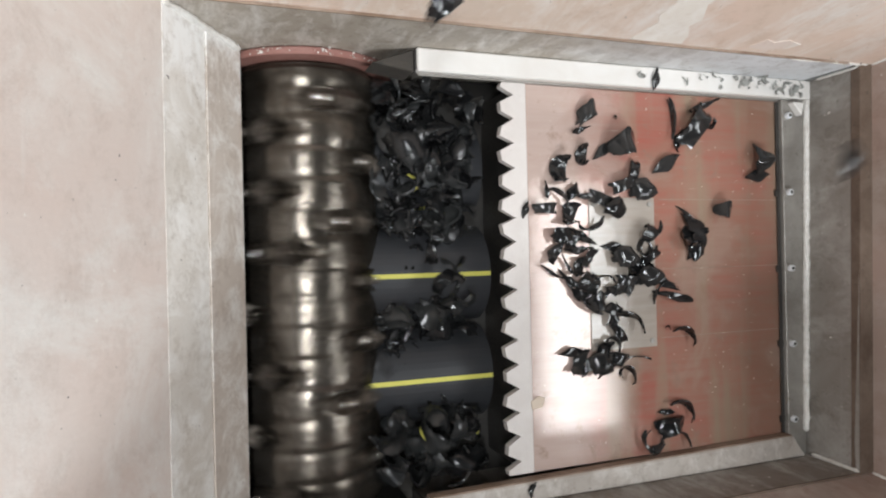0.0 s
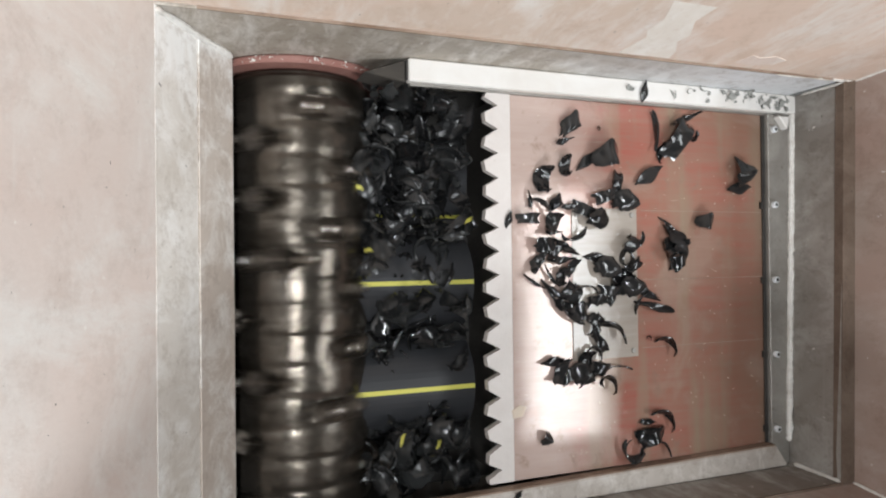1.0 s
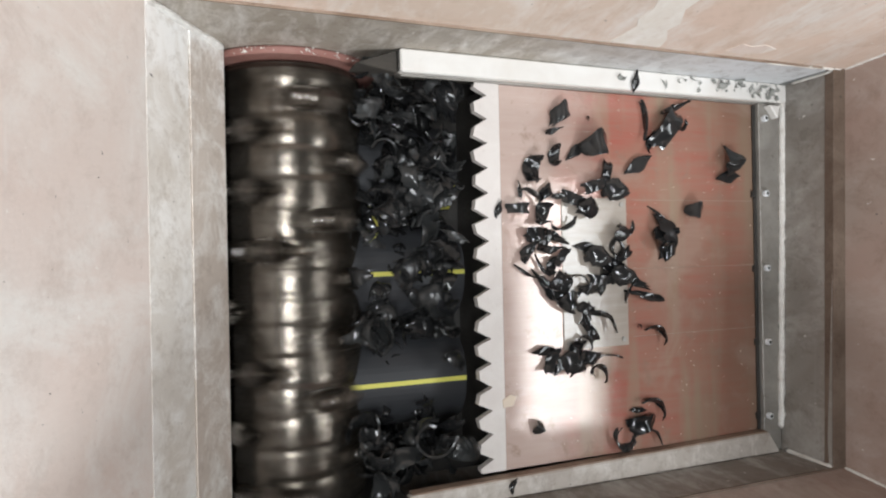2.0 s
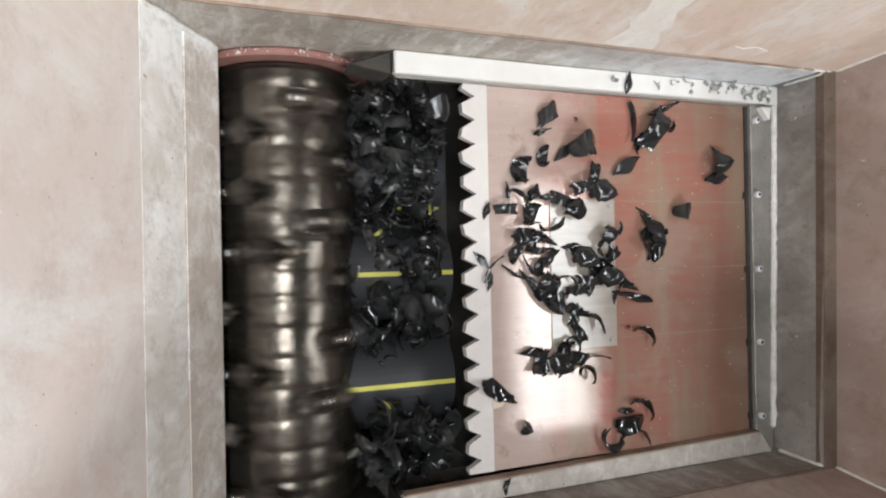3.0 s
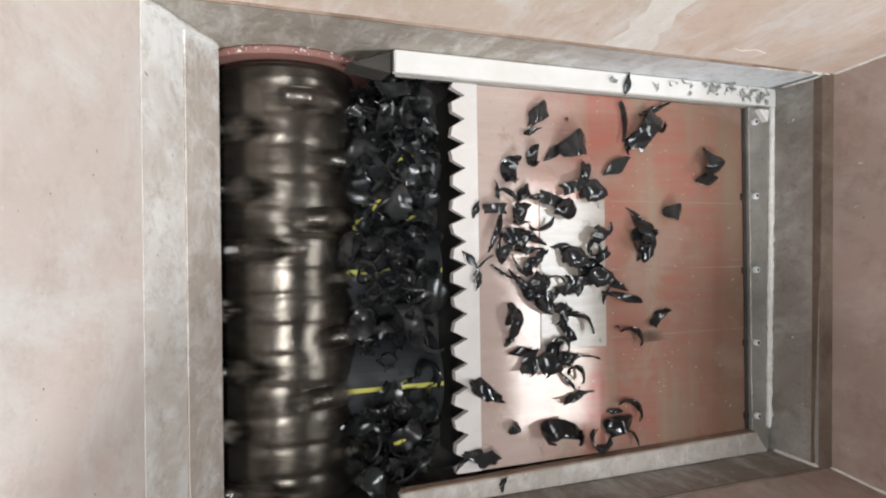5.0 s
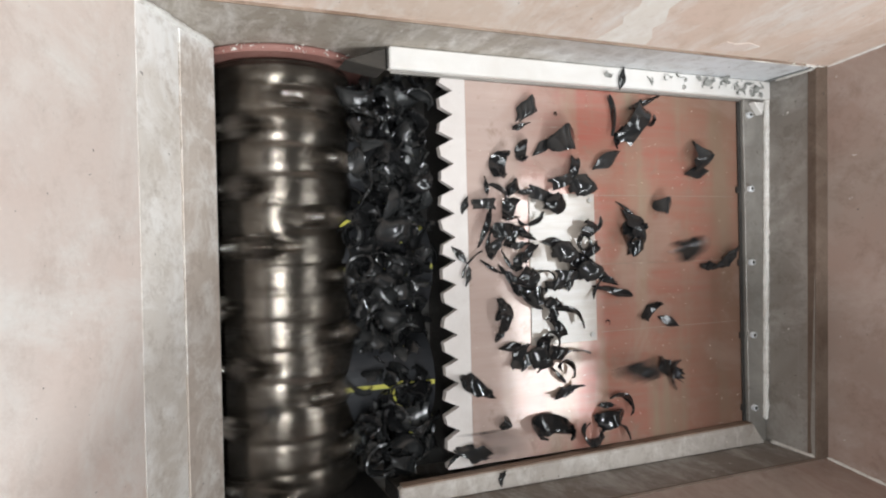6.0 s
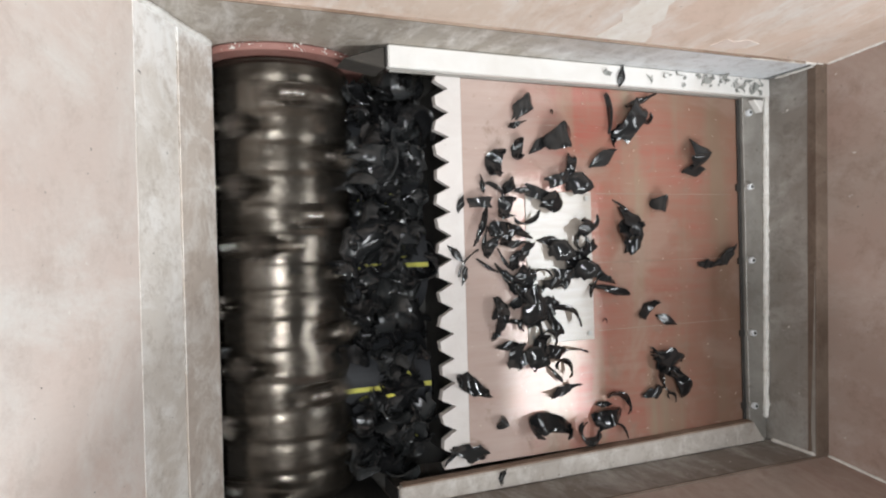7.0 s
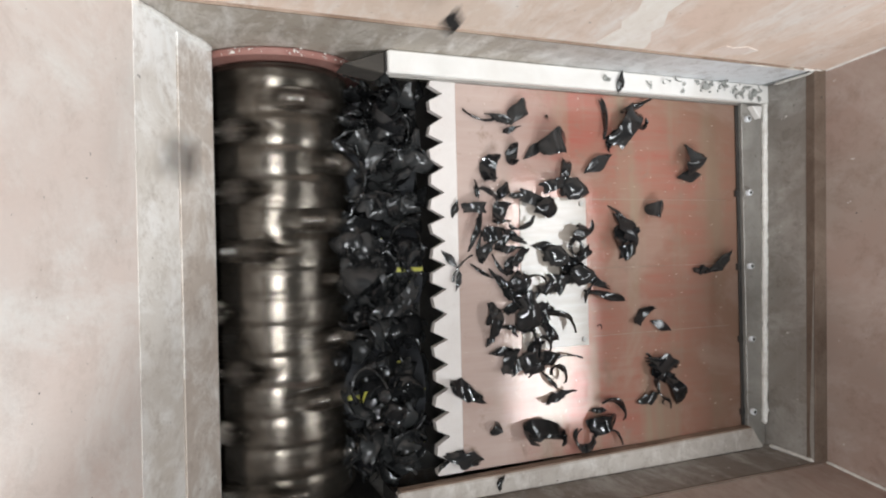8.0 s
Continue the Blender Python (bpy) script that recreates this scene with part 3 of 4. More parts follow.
# ---- chips ----
def chip_mesh(seed, curl, slim, head=0.6, tail=0.6, twist=0.0, cup=0.0, jag=0.05, fold=0.0, side=False):
    """A smooth shaving torn from the pipe wall, 1 across, lying on z = 0; side: it lies on its edge."""
    rng = random.Random(seed)
    nu, nv, thick = 26, 7, 0.04
    bm = bmesh.new()
    wave, ph = rng.uniform(0.1, 0.5), rng.uniform(0, 6.28)
    f1, f2, p1, p2 = rng.uniform(2, 6), rng.uniform(2, 6), rng.uniform(0, 6.28), rng.uniform(0, 6.28)
    skew, crumple = rng.uniform(-0.5, 0.5), 0.02 if slim > 0.3 else 0.012
    torn = [[rng.uniform(-jag, jag) for j in range(nv)] for e in range(2)]
    knots = [[1 + rng.uniform(-2.6, 0.8) * jag for i in range(8)] for e in range(2)]
    nick = [[float(np.interp(i / (nu - 1) * 7, range(8), knots[e])) for i in range(nu)] for e in range(2)]
    x = z = 0.0
    ang = -(curl + 0.96 * fold) / 2
    spine = []
    for i in range(nu):
        u = i / (nu - 1)
        spine.append((x, z, ang))
        bend = 1 + wave * math.sin(6.28 * u + ph)
        crease = fold * 6.0 * math.exp(-((u - 0.45) / 0.09) ** 2)
        ang += (curl * bend + crease) / (nu - 1)
        x += math.cos(ang) / (nu - 1)
        z += math.sin(ang) / (nu - 1)
    grid = []
    for i, (x, z, ang) in enumerate(spine):
        u = i / (nu - 1)
        full = min(1.0, head + (1 - head) * u * 2.6, tail + (1 - tail) * (1 - u) * 2.2)
        row = []
        for j in range(nv):
            v = j / (nv - 1) * 2 - 1
            f, p, e = (f1, p1, 0) if v > 0 else (f2, p2, 1)
            rim = (0.85 + 0.16 * math.sin(f * u + p)) * (1 + (nick[e][i] - 1) * abs(v) ** 3)
            wv = 0.5 * slim * v * full * rim
            t = twist * (u - 0.5)
            lift = wv * math.sin(t) + cup * slim * 0.4 * v * v * full + crumple * math.sin(f1 * 1.3 * u + 2.1 * v + p1) + 0.6 * crumple * math.sin(f2 * 2 * u - 3.0 * v + p2)
            along = skew * wv + torn[0][j] * max(0, 1 - 5 * u) - torn[1][j] * max(0, 1 - 5 * (1 - u))
            px = x - lift * math.sin(ang) + along * math.cos(ang)
            pz = z + lift * math.cos(ang) + along * math.sin(ang)
            row.append(bm.verts.new((px, wv * math.cos(t), pz)))
        grid.append(row)
    for i in range(nu - 1):
        for j in range(nv - 1):
            bm.faces.new((grid[i][j], grid[i + 1][j], grid[i + 1][j + 1], grid[i][j + 1]))
    bm.normal_update()
    under = {}
    faces = list(bm.faces)
    rim = [e for e in bm.edges if len(e.link_faces) == 1]
    for v in list(bm.verts):
        under[v] = bm.verts.new(v.co - v.normal * thick)
    for f in faces:
        bm.faces.new([under[v] for v in reversed(f.verts)])
    for e in rim:
        a, b = e.verts
        bm.faces.new((a, b, under[b], under[a]))
    if side:
        bmesh.ops.rotate(bm, verts=bm.verts, matrix=Matrix.Rotation(radians(78), 3, "X"))
    lo = [min(v.co[k] for v in bm.verts) for k in range(3)]
    hi = [max(v.co[k] for v in bm.verts) for k in range(3)]
    size = max(hi[0] - lo[0], hi[1] - lo[1])
    for v in bm.verts:
        v.co = ((v.co.x - (lo[0] + hi[0]) / 2) / size, (v.co.y - (lo[1] + hi[1]) / 2) / size, (v.co.z - lo[2]) / size)
    me = mesh_of("plastic_chip", bm, BLACK, True)
    me.set_sharp_from_angle(angle=radians(48))
    return me


KINDS = {
    "blade": [dict(curl=-1.5, slim=0.52, head=0.9, tail=0.8, twist=0.5, jag=0.06), dict(curl=1.5, slim=0.55, head=0.75, tail=0.9, twist=0.8, jag=0.1), dict(curl=-0.8, slim=0.5, head=0.8, tail=0.5, fold=-0.9, twist=0.3)],
    "rhomb": [dict(curl=-0.9, slim=0.52, head=0.06, tail=0.08, jag=0.03, cup=-0.3), dict(curl=1.0, slim=0.55, head=0.05, tail=0.25, twist=0.9)],
    "shell": [dict(curl=-2.1, slim=0.66, head=0.6, tail=0.35, twist=0.3, jag=0.09), dict(curl=-2.7, slim=0.62, head=0.35, tail=0.7, cup=-0.5, jag=0.1), dict(curl=-1.7, slim=0.66, head=0.3, tail=0.5, twist=1.0, cup=-0.5, jag=0.12)],
    "cup": [dict(curl=2.5, slim=0.52, head=0.3, tail=0.6, twist=0.5, jag=0.1), dict(curl=3.1, slim=0.58, head=0.7, tail=0.25, twist=0.8, jag=0.12)],
    "curl": [dict(curl=4.4, slim=0.5, head=0.6, tail=0.5, jag=0.14, twist=0.4), dict(curl=-3.6, slim=0.55, head=0.4, tail=0.7, jag=0.14, twist=-0.5)],
    "crescent": [dict(curl=2.4, slim=0.42, head=0.5, tail=0.05, side=True, twist=0.4, jag=0.08), dict(curl=2.0, slim=0.45, head=0.12, tail=0.3, side=True, twist=0.8, jag=0.1)],
    "ring": [dict(curl=5.2, slim=0.30, head=0.3, tail=0.6, side=True, twist=0.5), dict(curl=4.4, slim=0.4, head=0.5, tail=0.2, side=True, twist=0.9, jag=0.1)],
    "strip": [dict(curl=-1.1, slim=0.24, head=0.5, tail=0.04, twist=1.1, jag=0.08), dict(curl=1.4, slim=0.2, head=0.1, tail=0.5, twist=1.8, jag=0.08), dict(curl=1.1, slim=0.26, head=0.4, tail=0.1, side=True, twist=0.6)],
    "fold": [dict(curl=-0.9, slim=0.66, head=0.4, tail=0.3, fold=-1.6, twist=0.4, jag=0.08), dict(curl=-0.4, slim=0.7, head=0.6, tail=0.2, fold=-1.9, cup=-0.4, jag=0.14)],
    "ragged": [dict(curl=-1.6, slim=0.55, head=0.2, tail=0.4, twist=1.3, jag=0.2), dict(curl=2.1, slim=0.48, head=0.5, tail=0.1, twist=-1.3, jag=0.22), dict(curl=-2.4, slim=0.5, head=0.15, tail=0.4, twist=1.0, jag=0.24, fold=1.2)],
}
SHAPES, CHIPS = {}, []
for n, (kind, variants) in enumerate(KINDS.items()):
    SHAPES[kind] = [chip_mesh(11 + 7 * n + i, **v) for i, v in enumerate(variants)]
    CHIPS += SHAPES[kind]
CHIP_LABELS = ["glossy black curled plastic chip lying on the ram plate", "black curled plastic chip tumbling before the rotor", "black plastic chip thrown up by the rotor"]


def chip(k, size, label, group, flat=1.0):
    ob = new("plastic_chip", k if isinstance(k, bpy.types.Mesh) else CHIPS[k % len(CHIPS)])
    ob.scale = (size, size, size * flat)
    return tagged(ob, label, "plastic chip", group)


def stripe_mesh():
    """A short piece of the pipe's yellow stripe, bent like the shell it lies on."""
    bm = bmesh.new()
    rows = []
    for i in range(9):
        a = (i / 8 - 0.5) * 1.7
        rows.append([bm.verts.new((0.46 * math.sin(a), y, 0.46 * math.cos(a) - 0.09)) for y in (-0.045, 0.045)])
    for p, q in zip(rows, rows[1:]):
        bm.faces.new((p[0], q[0], q[1], p[1]))
    g = bmesh.ops.extrude_face_region(bm, geom=list(bm.faces))
    for v in g["geom"]:
        if isinstance(v, bmesh.types.BMVert):
            v.co.z += 0.02
    return mesh_of("stripe", bm, YELLOW)


STRIPE = stripe_mesh()


def striped(ob):
    """Turn a chip into a shell of pipe wall that still carries its stripe."""
    ob.data = SCUFFED[SHAPES["shell"][0].name]
    p = new("stripe", STRIPE)
    p.parent = ob
    tagged(p, "yellow marking stripe")


def grit():
    """Fine pale crumbs scattered over the ram plate."""
    r2 = random.Random(21)
    verts, faces = [], []
    for n in range(230):
        x, y, q = r2.uniform(0.04, 0.76), r2.uniform(-0.455, 0.338), r2.uniform(0.0006, 0.0020)
        k, a = len(verts), r2.uniform(0, 6)
        verts += [(x + q * math.cos(a + 2.1 * j), y + q * math.sin(a + 2.1 * j), 0.0006) for j in range(3)] + [(x, y, 0.0006 + q)]
        faces += [(k, k + 1, k + 3), (k + 1, k + 2, k + 3), (k + 2, k, k + 3)]
    me = bpy.data.meshes.new("grit")
    me.from_pydata(verts, [], faces)
    me.materials.append(BEIGE)
    return tagged(new("grit", me), "pale fine crumbs scattered on the ram plate", "grit", kind="stuff")


GRIT = grit()

# where the ram stands, in metres behind its last position
RAM_TIMES = [(0.0, 0.090), (0.5, 0.086), (1.0, 0.077), (1.5, 0.073), (3.0, 0.057), (3.5, 0.048), (4.0, 0.044), (5.5, 0.028), (6.0, 0.0185), (6.5, 0.013), (7.0, 0.011), (7.5, 0.001), (8.0, 0.0)]


def ram_at(t):
    return float(np.interp(t, [a for a, _ in RAM_TIMES], [b for _, b in RAM_TIMES]))


# chips on the plate: kind, place on the ram's last position, breadth, turn; for late ones the time of landing
NORTH = [
    ("shell", 0.175, 0.288, 0.069, 56), ("ragged", 0.158, 0.251, 0.044, 20), ("curl", 0.161, 0.198, 0.048, 89), ("cup", 0.105, 0.165, 0.062, 62), ("ragged", 0.074, 0.123, 0.047, 100),
    ("rhomb", 0.214, 0.209, 0.064, 37), ("fold", 0.256, 0.223, 0.076, 7), ("rhomb", 0.381, 0.186, 0.092, 27), ("blade", 0.289, 0.163, 0.057, 72), ("blade", 0.255, 0.134, 0.070, 18),
    ("shell", 0.308, 0.125, 0.074, -8), ("ring", 0.249, 0.283, 0.010, 6),
]
EAST = [
    ("strip", 0.393, 0.285, 0.091, 96), ("ragged", 0.413, 0.237, 0.063, 65), ("blade", 0.452, 0.270, 0.111, 50), ("strip", 0.475, 0.315, 0.096, 20), ("ring", 0.494, 0.287, 0.042, 4),
    ("fold", 0.632, 0.202, 0.070, 101), ("rhomb", 0.643, 0.162, 0.081, 5), ("ragged", 0.445, 0.033, 0.096, -56), ("shell", 0.456, -0.008, 0.064, 53), ("strip", 0.430, 0.070, 0.063, -41),
    ("cup", 0.435, 0.018, 0.069, 16), ("fold", 0.529, 0.080, 0.052, -17), ("blade", 0.541, -0.302, 0.092, -29, 5.3), ("ring", 0.369, -0.182, 0.014, -4),
]
WEST_TOP = [
    ("rhomb", 0.027, 0.082, 0.038, 73), ("blade", 0.065, 0.084, 0.063, 0), ("crescent", 0.099, 0.108, 0.067, -47), ("shell", 0.137, 0.118, 0.055, 56), ("ragged", 0.169, 0.111, 0.055, 1),
    ("blade", 0.202, 0.104, 0.074, -17), ("shell", 0.235, 0.087, 0.069, 9), ("cup", 0.122, 0.075, 0.055, 56), ("ragged", 0.127, 0.056, 0.046, 0), ("crescent", 0.173, 0.051, 0.074, 10),
    ("shell", 0.105, 0.032, 0.067, 17), ("ragged", 0.153, 0.027, 0.075, -28), ("blade", 0.128, 0.008, 0.059, 46),
]
WEST_MID = [
    ("cup", 0.089, -0.005, 0.069, 56), ("strip", 0.119, -0.037, 0.065, -58), ("strip", 0.080, -0.048, 0.064, -34), ("blade", 0.168, -0.022, 0.063, 55), ("ragged", 0.144, -0.004, 0.063, 7),
    ("shell", 0.153, -0.067, 0.056, 66), ("ragged", 0.129, -0.073, 0.056, -49), ("crescent", 0.203, -0.069, 0.066, -1), ("shell", 0.175, -0.077, 0.060, 72), ("curl", 0.146, -0.038, 0.048, 77),
    ("strip", 0.118, -0.070, 0.070, -59), ("blade", 0.151, -0.101, 0.068, -20), ("fold", 0.182, -0.112, 0.061, 7), ("ragged", 0.206, -0.107, 0.053, 34), ("strip", 0.168, -0.123, 0.082, -30),
]
PATCH = [
    ("rhomb", 0.233, 0.001, 0.068, -5), ("shell", 0.255, -0.021, 0.070, -15), ("cup", 0.288, -0.045, 0.070, -2), ("blade", 0.330, -0.018, 0.056, 33), ("curl", 0.314, 0.027, 0.056, 55),
    ("crescent", 0.341, 0.034, 0.056, 40), ("ring", 0.310, -0.000, 0.054, -1), ("blade", 0.265, -0.072, 0.064, -3), ("shell", 0.320, -0.063, 0.070, 6), ("ragged", 0.358, -0.077, 0.082, -19),
    ("strip", 0.388, -0.112, 0.109, -15), ("ragged", 0.236, -0.092, 0.066, -3), ("blade", 0.270, -0.086, 0.052, 54), ("strip", 0.343, -0.101, 0.067, 54),
]
SOUTH = [
    ("ragged", 0.226, -0.144, 0.064, 66), ("crescent", 0.262, -0.160, 0.098, -29), ("blade", 0.241, -0.186, 0.063, -59), ("shell", 0.229, -0.132, 0.057, -3), ("cup", 0.202, -0.225, 0.061, 71),
    ("ring", 0.224, -0.207, 0.042, -4), ("shell", 0.234, -0.239, 0.070, 13), ("shell", 0.189, -0.248, 0.070, -22), ("ring", 0.256, -0.276, 0.049, -5), ("ring", 0.183, -0.263, 0.036, -5),
    ("strip", 0.280, -0.243, 0.078, 4), ("blade", 0.141, -0.239, 0.077, 60), ("rhomb", 0.122, -0.218, 0.064, 4), ("ragged", 0.160, -0.253, 0.057, 54),
]
CORNER = [
    ("ragged", 0.365, -0.369, 0.049, -7), ("crescent", 0.405, -0.366, 0.074, -44), ("blade", 0.373, -0.396, 0.080, 15), ("ring", 0.320, -0.426, 0.057, -7), ("crescent", 0.387, -0.428, 0.079, -23),
    ("fold", 0.106, -0.381, 0.031, 54, 0.9),
]
LATE_WEST = [
    ("ragged", 0.133, 0.273, 0.068, -15, 7.8), ("strip", 0.083, 0.276, 0.072, -11, 7.8), ("rhomb", 0.011, -0.020, 0.049, -49, 2.7), ("strip", 0.036, -0.039, 0.068, 56, 2.7), ("ragged", 0.030, -0.065, 0.045, 77, 2.75),
    ("strip", 0.066, 0.035, 0.101, 67, 4.7), ("strip", 0.076, 0.004, 0.072, 78, 4.7), ("blade", 0.097, -0.138, 0.056, 78, 4.4), ("blade", 0.107, -0.158, 0.072, 83, 4.4), ("ragged", 0.099, -0.190, 0.045, 55, 4.45),
    ("blade", 0.152, -0.129, 0.066, 24, 6.6), ("shell", 0.184, -0.148, 0.087, 77, 6.6), ("strip", 0.150, -0.170, 0.086, -8, 6.65), ("ring", 0.177, -0.184, 0.064, -4, 6.65), ("cup", 0.040, -0.293, 0.086, -24, 2.6),
]
LATE_EAST = [
    ("strip", 0.238, -0.289, 0.063, -49, 4.6), ("ragged", 0.260, -0.328, 0.074, 21, 4.6), ("curl", 0.213, -0.394, 0.087, 7, 3.9), ("ragged", 0.031, -0.430, 0.085, -15, 4.8), ("strip", -0.004, -0.436, 0.051, 32, 4.8),
    ("blade", 0.493, -0.161, 0.066, 39, 5), ("rhomb", 0.547, -0.192, 0.063, -25, 5.1), ("ragged", 0.545, -0.281, 0.101, -9, 6.1), ("strip", 0.512, -0.268, 0.045, -47, 6.1), ("ragged", 0.500, -0.356, 0.063, 11, 6.2),
    ("blade", 0.573, -0.339, 0.079, -53, 6.2), ("ring", 0.555, -0.375, 0.025, -7, 6.4), ("ragged", 0.724, -0.047, 0.100, 31, 6), ("ragged", 0.670, -0.065, 0.050, -1, 6),
]
rng = random.Random(5)
RESTING, LANDERS = [], []
for n, row in enumerate(NORTH + EAST + WEST_TOP + WEST_MID + PATCH + SOUTH + CORNER + LATE_WEST + LATE_EAST):
    kind, x, y, size, turn = row[:5]
    crowded = 0.06 < x < 0.38 and -0.30 < y < 0.14
    ob = chip(rng.choice(SHAPES[kind]), size * (0.92 if crowded else 1.06), CHIP_LABELS[0], "chips on the ram plate", 0.8)
    place = (x, y, 0.001 + (0.010 * rng.random() if crowded else 0.0), rng.uniform(-7, 7), rng.uniform(-7, 7), turn + rng.choice((0, 180)))
    if len(row) > 5:
        LANDERS.append((ob, *place, row[5]))
    else:
        RESTING.append((ob, *place))
SWEPT = [chip(SHAPES["crescent"][0], 0.07, CHIP_LABELS[0], "chips on the ram plate")]
ledge_chip = chip(SHAPES["rhomb"][0], 0.05, "small black plastic chip lying on the pale rail", "chips on the rails")
ledge_chip.matrix_basis = pose(0.425, 0.366, 0.0305, 0, 0, 75) @ Matrix.Scale(0.055, 4)
rail_chip = chip(8, 0.035, "small black plastic chip lying on the pale rail", "chips on the rails")
rail_chip.matrix_basis = pose(0.102, -0.482, 0.0305, 0, 0, 80) @ Matrix.Scale(0.035, 4)


def rail_crumbs():
    """Dark crumbs scattered along the pale rail."""
    r2 = random.Random(41)
    verts, faces = [], []
    for n in range(46):
        me = CHIPS[r2.randrange(len(CHIPS))]
        m = pose(min(0.845, 0.85 - abs(r2.gauss(0, 0.17))), r2.uniform(0.352, 0.387), 0.0303, 0, 0, r2.uniform(0, 360)) @ Matrix.Scale(r2.uniform(0.004, 0.024), 4)
        k = len(verts)
        verts += [tuple(m @ v.co) for v in me.vertices]
        faces += [tuple(i + k for i in q.vertices) for q in me.polygons]
    me = bpy.data.meshes.new("crumbs")
    me.from_pydata(verts, [], faces)
    me.materials.append(GREY_CRUMB)
    return tagged(new("crumbs", me), "dark plastic crumbs scattered along the pale rail", "crumbs", kind="stuff")


rail_crumbs()
flake = tagged(new("paint_flake", mesh_of("paint_flake", prism([(-0.018, -0.008), (0.004, -0.013), (0.019, 0.002), (0.006, 0.012), (-0.014, 0.009)], 0, 0.003, 0.0008), BEIGE)), "small beige flake lying on the ram plate", "flake")

# chips churning between rotor and ram; u runs from the rotor to the ram
SCUFFED = {}
for me in CHIPS:
    SCUFFED[me.name] = me.copy()
    SCUFFED[me.name].materials[0] = LOOSE_BLACK
LOOSE = [SCUFFED[me.name] for me in SHAPES["shell"] * 2 + SHAPES["blade"] + SHAPES["cup"] + SHAPES["ragged"] + SHAPES["curl"] + SHAPES["strip"][:1]]
CHURN = []
for n in range(182):
    y = rng.uniform(-0.455, 0.36)
    u = rng.random()
    over = min((abs(y - py) / 0.108 for _, py, _ in PIPES))
    high = y > 0.04 or y < -0.365
    if high or over > 0.72:
        start = 0.0
    else:
        start = rng.uniform(0.2, 4.0) if y > -0.17 else rng.uniform(3.8, 9.0)
    level = rng.uniform(-0.13, -0.035) if high or start > 0 else rng.uniform(-0.16, -0.07)
    ob = chip(rng.choice(LOOSE), rng.uniform(0.05, 0.092), CHIP_LABELS[1], "chips before the rotor")
    if n % 20 == 0:
        striped(ob)
    CHURN.append((ob, u, y, level, start, rng.randrange(10 ** 6)))
for n in range(40):
    u, y, start = rng.random(), rng.uniform(0.14, 0.24), 0.0
    if n > 23:
        u, y, start = rng.uniform(0.5, 1.0), rng.uniform(-0.10, 0.0), (0.0 if n < 32 else rng.uniform(0.2, 2.0))
    ob = chip(rng.choice(LOOSE), rng.uniform(0.05, 0.085), CHIP_LABELS[1], "chips before the rotor")
    CHURN.append((ob, u, y, rng.uniform(-0.085, -0.045), start, rng.randrange(10 ** 6)))


for n in range(34):
    y = rng.uniform(-0.12, 0.02) if n % 2 else rng.uniform(-0.36, -0.22)
    ob = chip(rng.choice(LOOSE), rng.uniform(0.05, 0.088), CHIP_LABELS[1], "chips before the rotor")
    CHURN.append((ob, rng.random(), y, rng.uniform(-0.08, -0.05), rng.uniform(4.2, 7.4), rng.randrange(10 ** 6)))


def bed_of_chips():
    """The packed chips below, too many to count."""
    r2 = random.Random(77)
    src = []
    for me in CHIPS:
        src.append(([v.co.copy() for v in me.vertices], [tuple(p.vertices) for p in me.polygons]))
    verts, faces = [], []
    for n in range(420):
        vs, fs = src[r2.randrange(len(CHIPS))]
        y = r2.uniform(-0.46, 0.37)
        x = r2.uniform(-0.17, 0.0)
        deep = r2.uniform(-0.30, -0.12)
        m = pose(x, y, deep, r2.uniform(0, 360), r2.uniform(0, 360), r2.uniform(0, 360)) @ Matrix.Scale(r2.uniform(0.045, 0.08), 4)
        k = len(verts)
        verts += [tuple(m @ v) for v in vs]
        faces += [tuple(i + k for i in f) for f in fs]
    me = bpy.data.meshes.new("chip_bed")
    me.from_pydata(verts, [], faces)
    me.materials.append(BLACK)
    me.shade_smooth()
    return tagged(new("chip_bed", me), "packed heap of black plastic chips under the pipes", "plastic chips", kind="stuff")


bed_of_chips()


def ring_crumbs():
    """Pale crumbs lying on the rotor's end ring."""
    r2 = random.Random(9)
    verts, faces = [], []
    for n in range(46):
        a = radians(r2.uniform(-42, 48))
        q = r2.uniform(0.0015, 0.0055)
        c = Vector((RX + 0.186 * math.sin(a), r2.uniform(0.377, 0.39), RZ + 0.186 * math.cos(a)))
        k = len(verts)
        verts += [tuple(c + Vector((r2.uniform(-q, q), r2.uniform(-q, q), 0))) for j in range(3)] + [tuple(c + Vector((0, 0, q)))]
        faces += [(k, k + 1, k + 2), (k, k + 1, k + 3), (k + 1, k + 2, k + 3), (k + 2, k, k + 3)]
    me = bpy.data.meshes.new("crumbs")
    me.from_pydata(verts, [], faces)
    me.materials.append(WELD)
    return tagged(new("crumbs", me), "pale crumbs lying along the red ring", "crumbs", kind="stuff")


ring_crumbs()

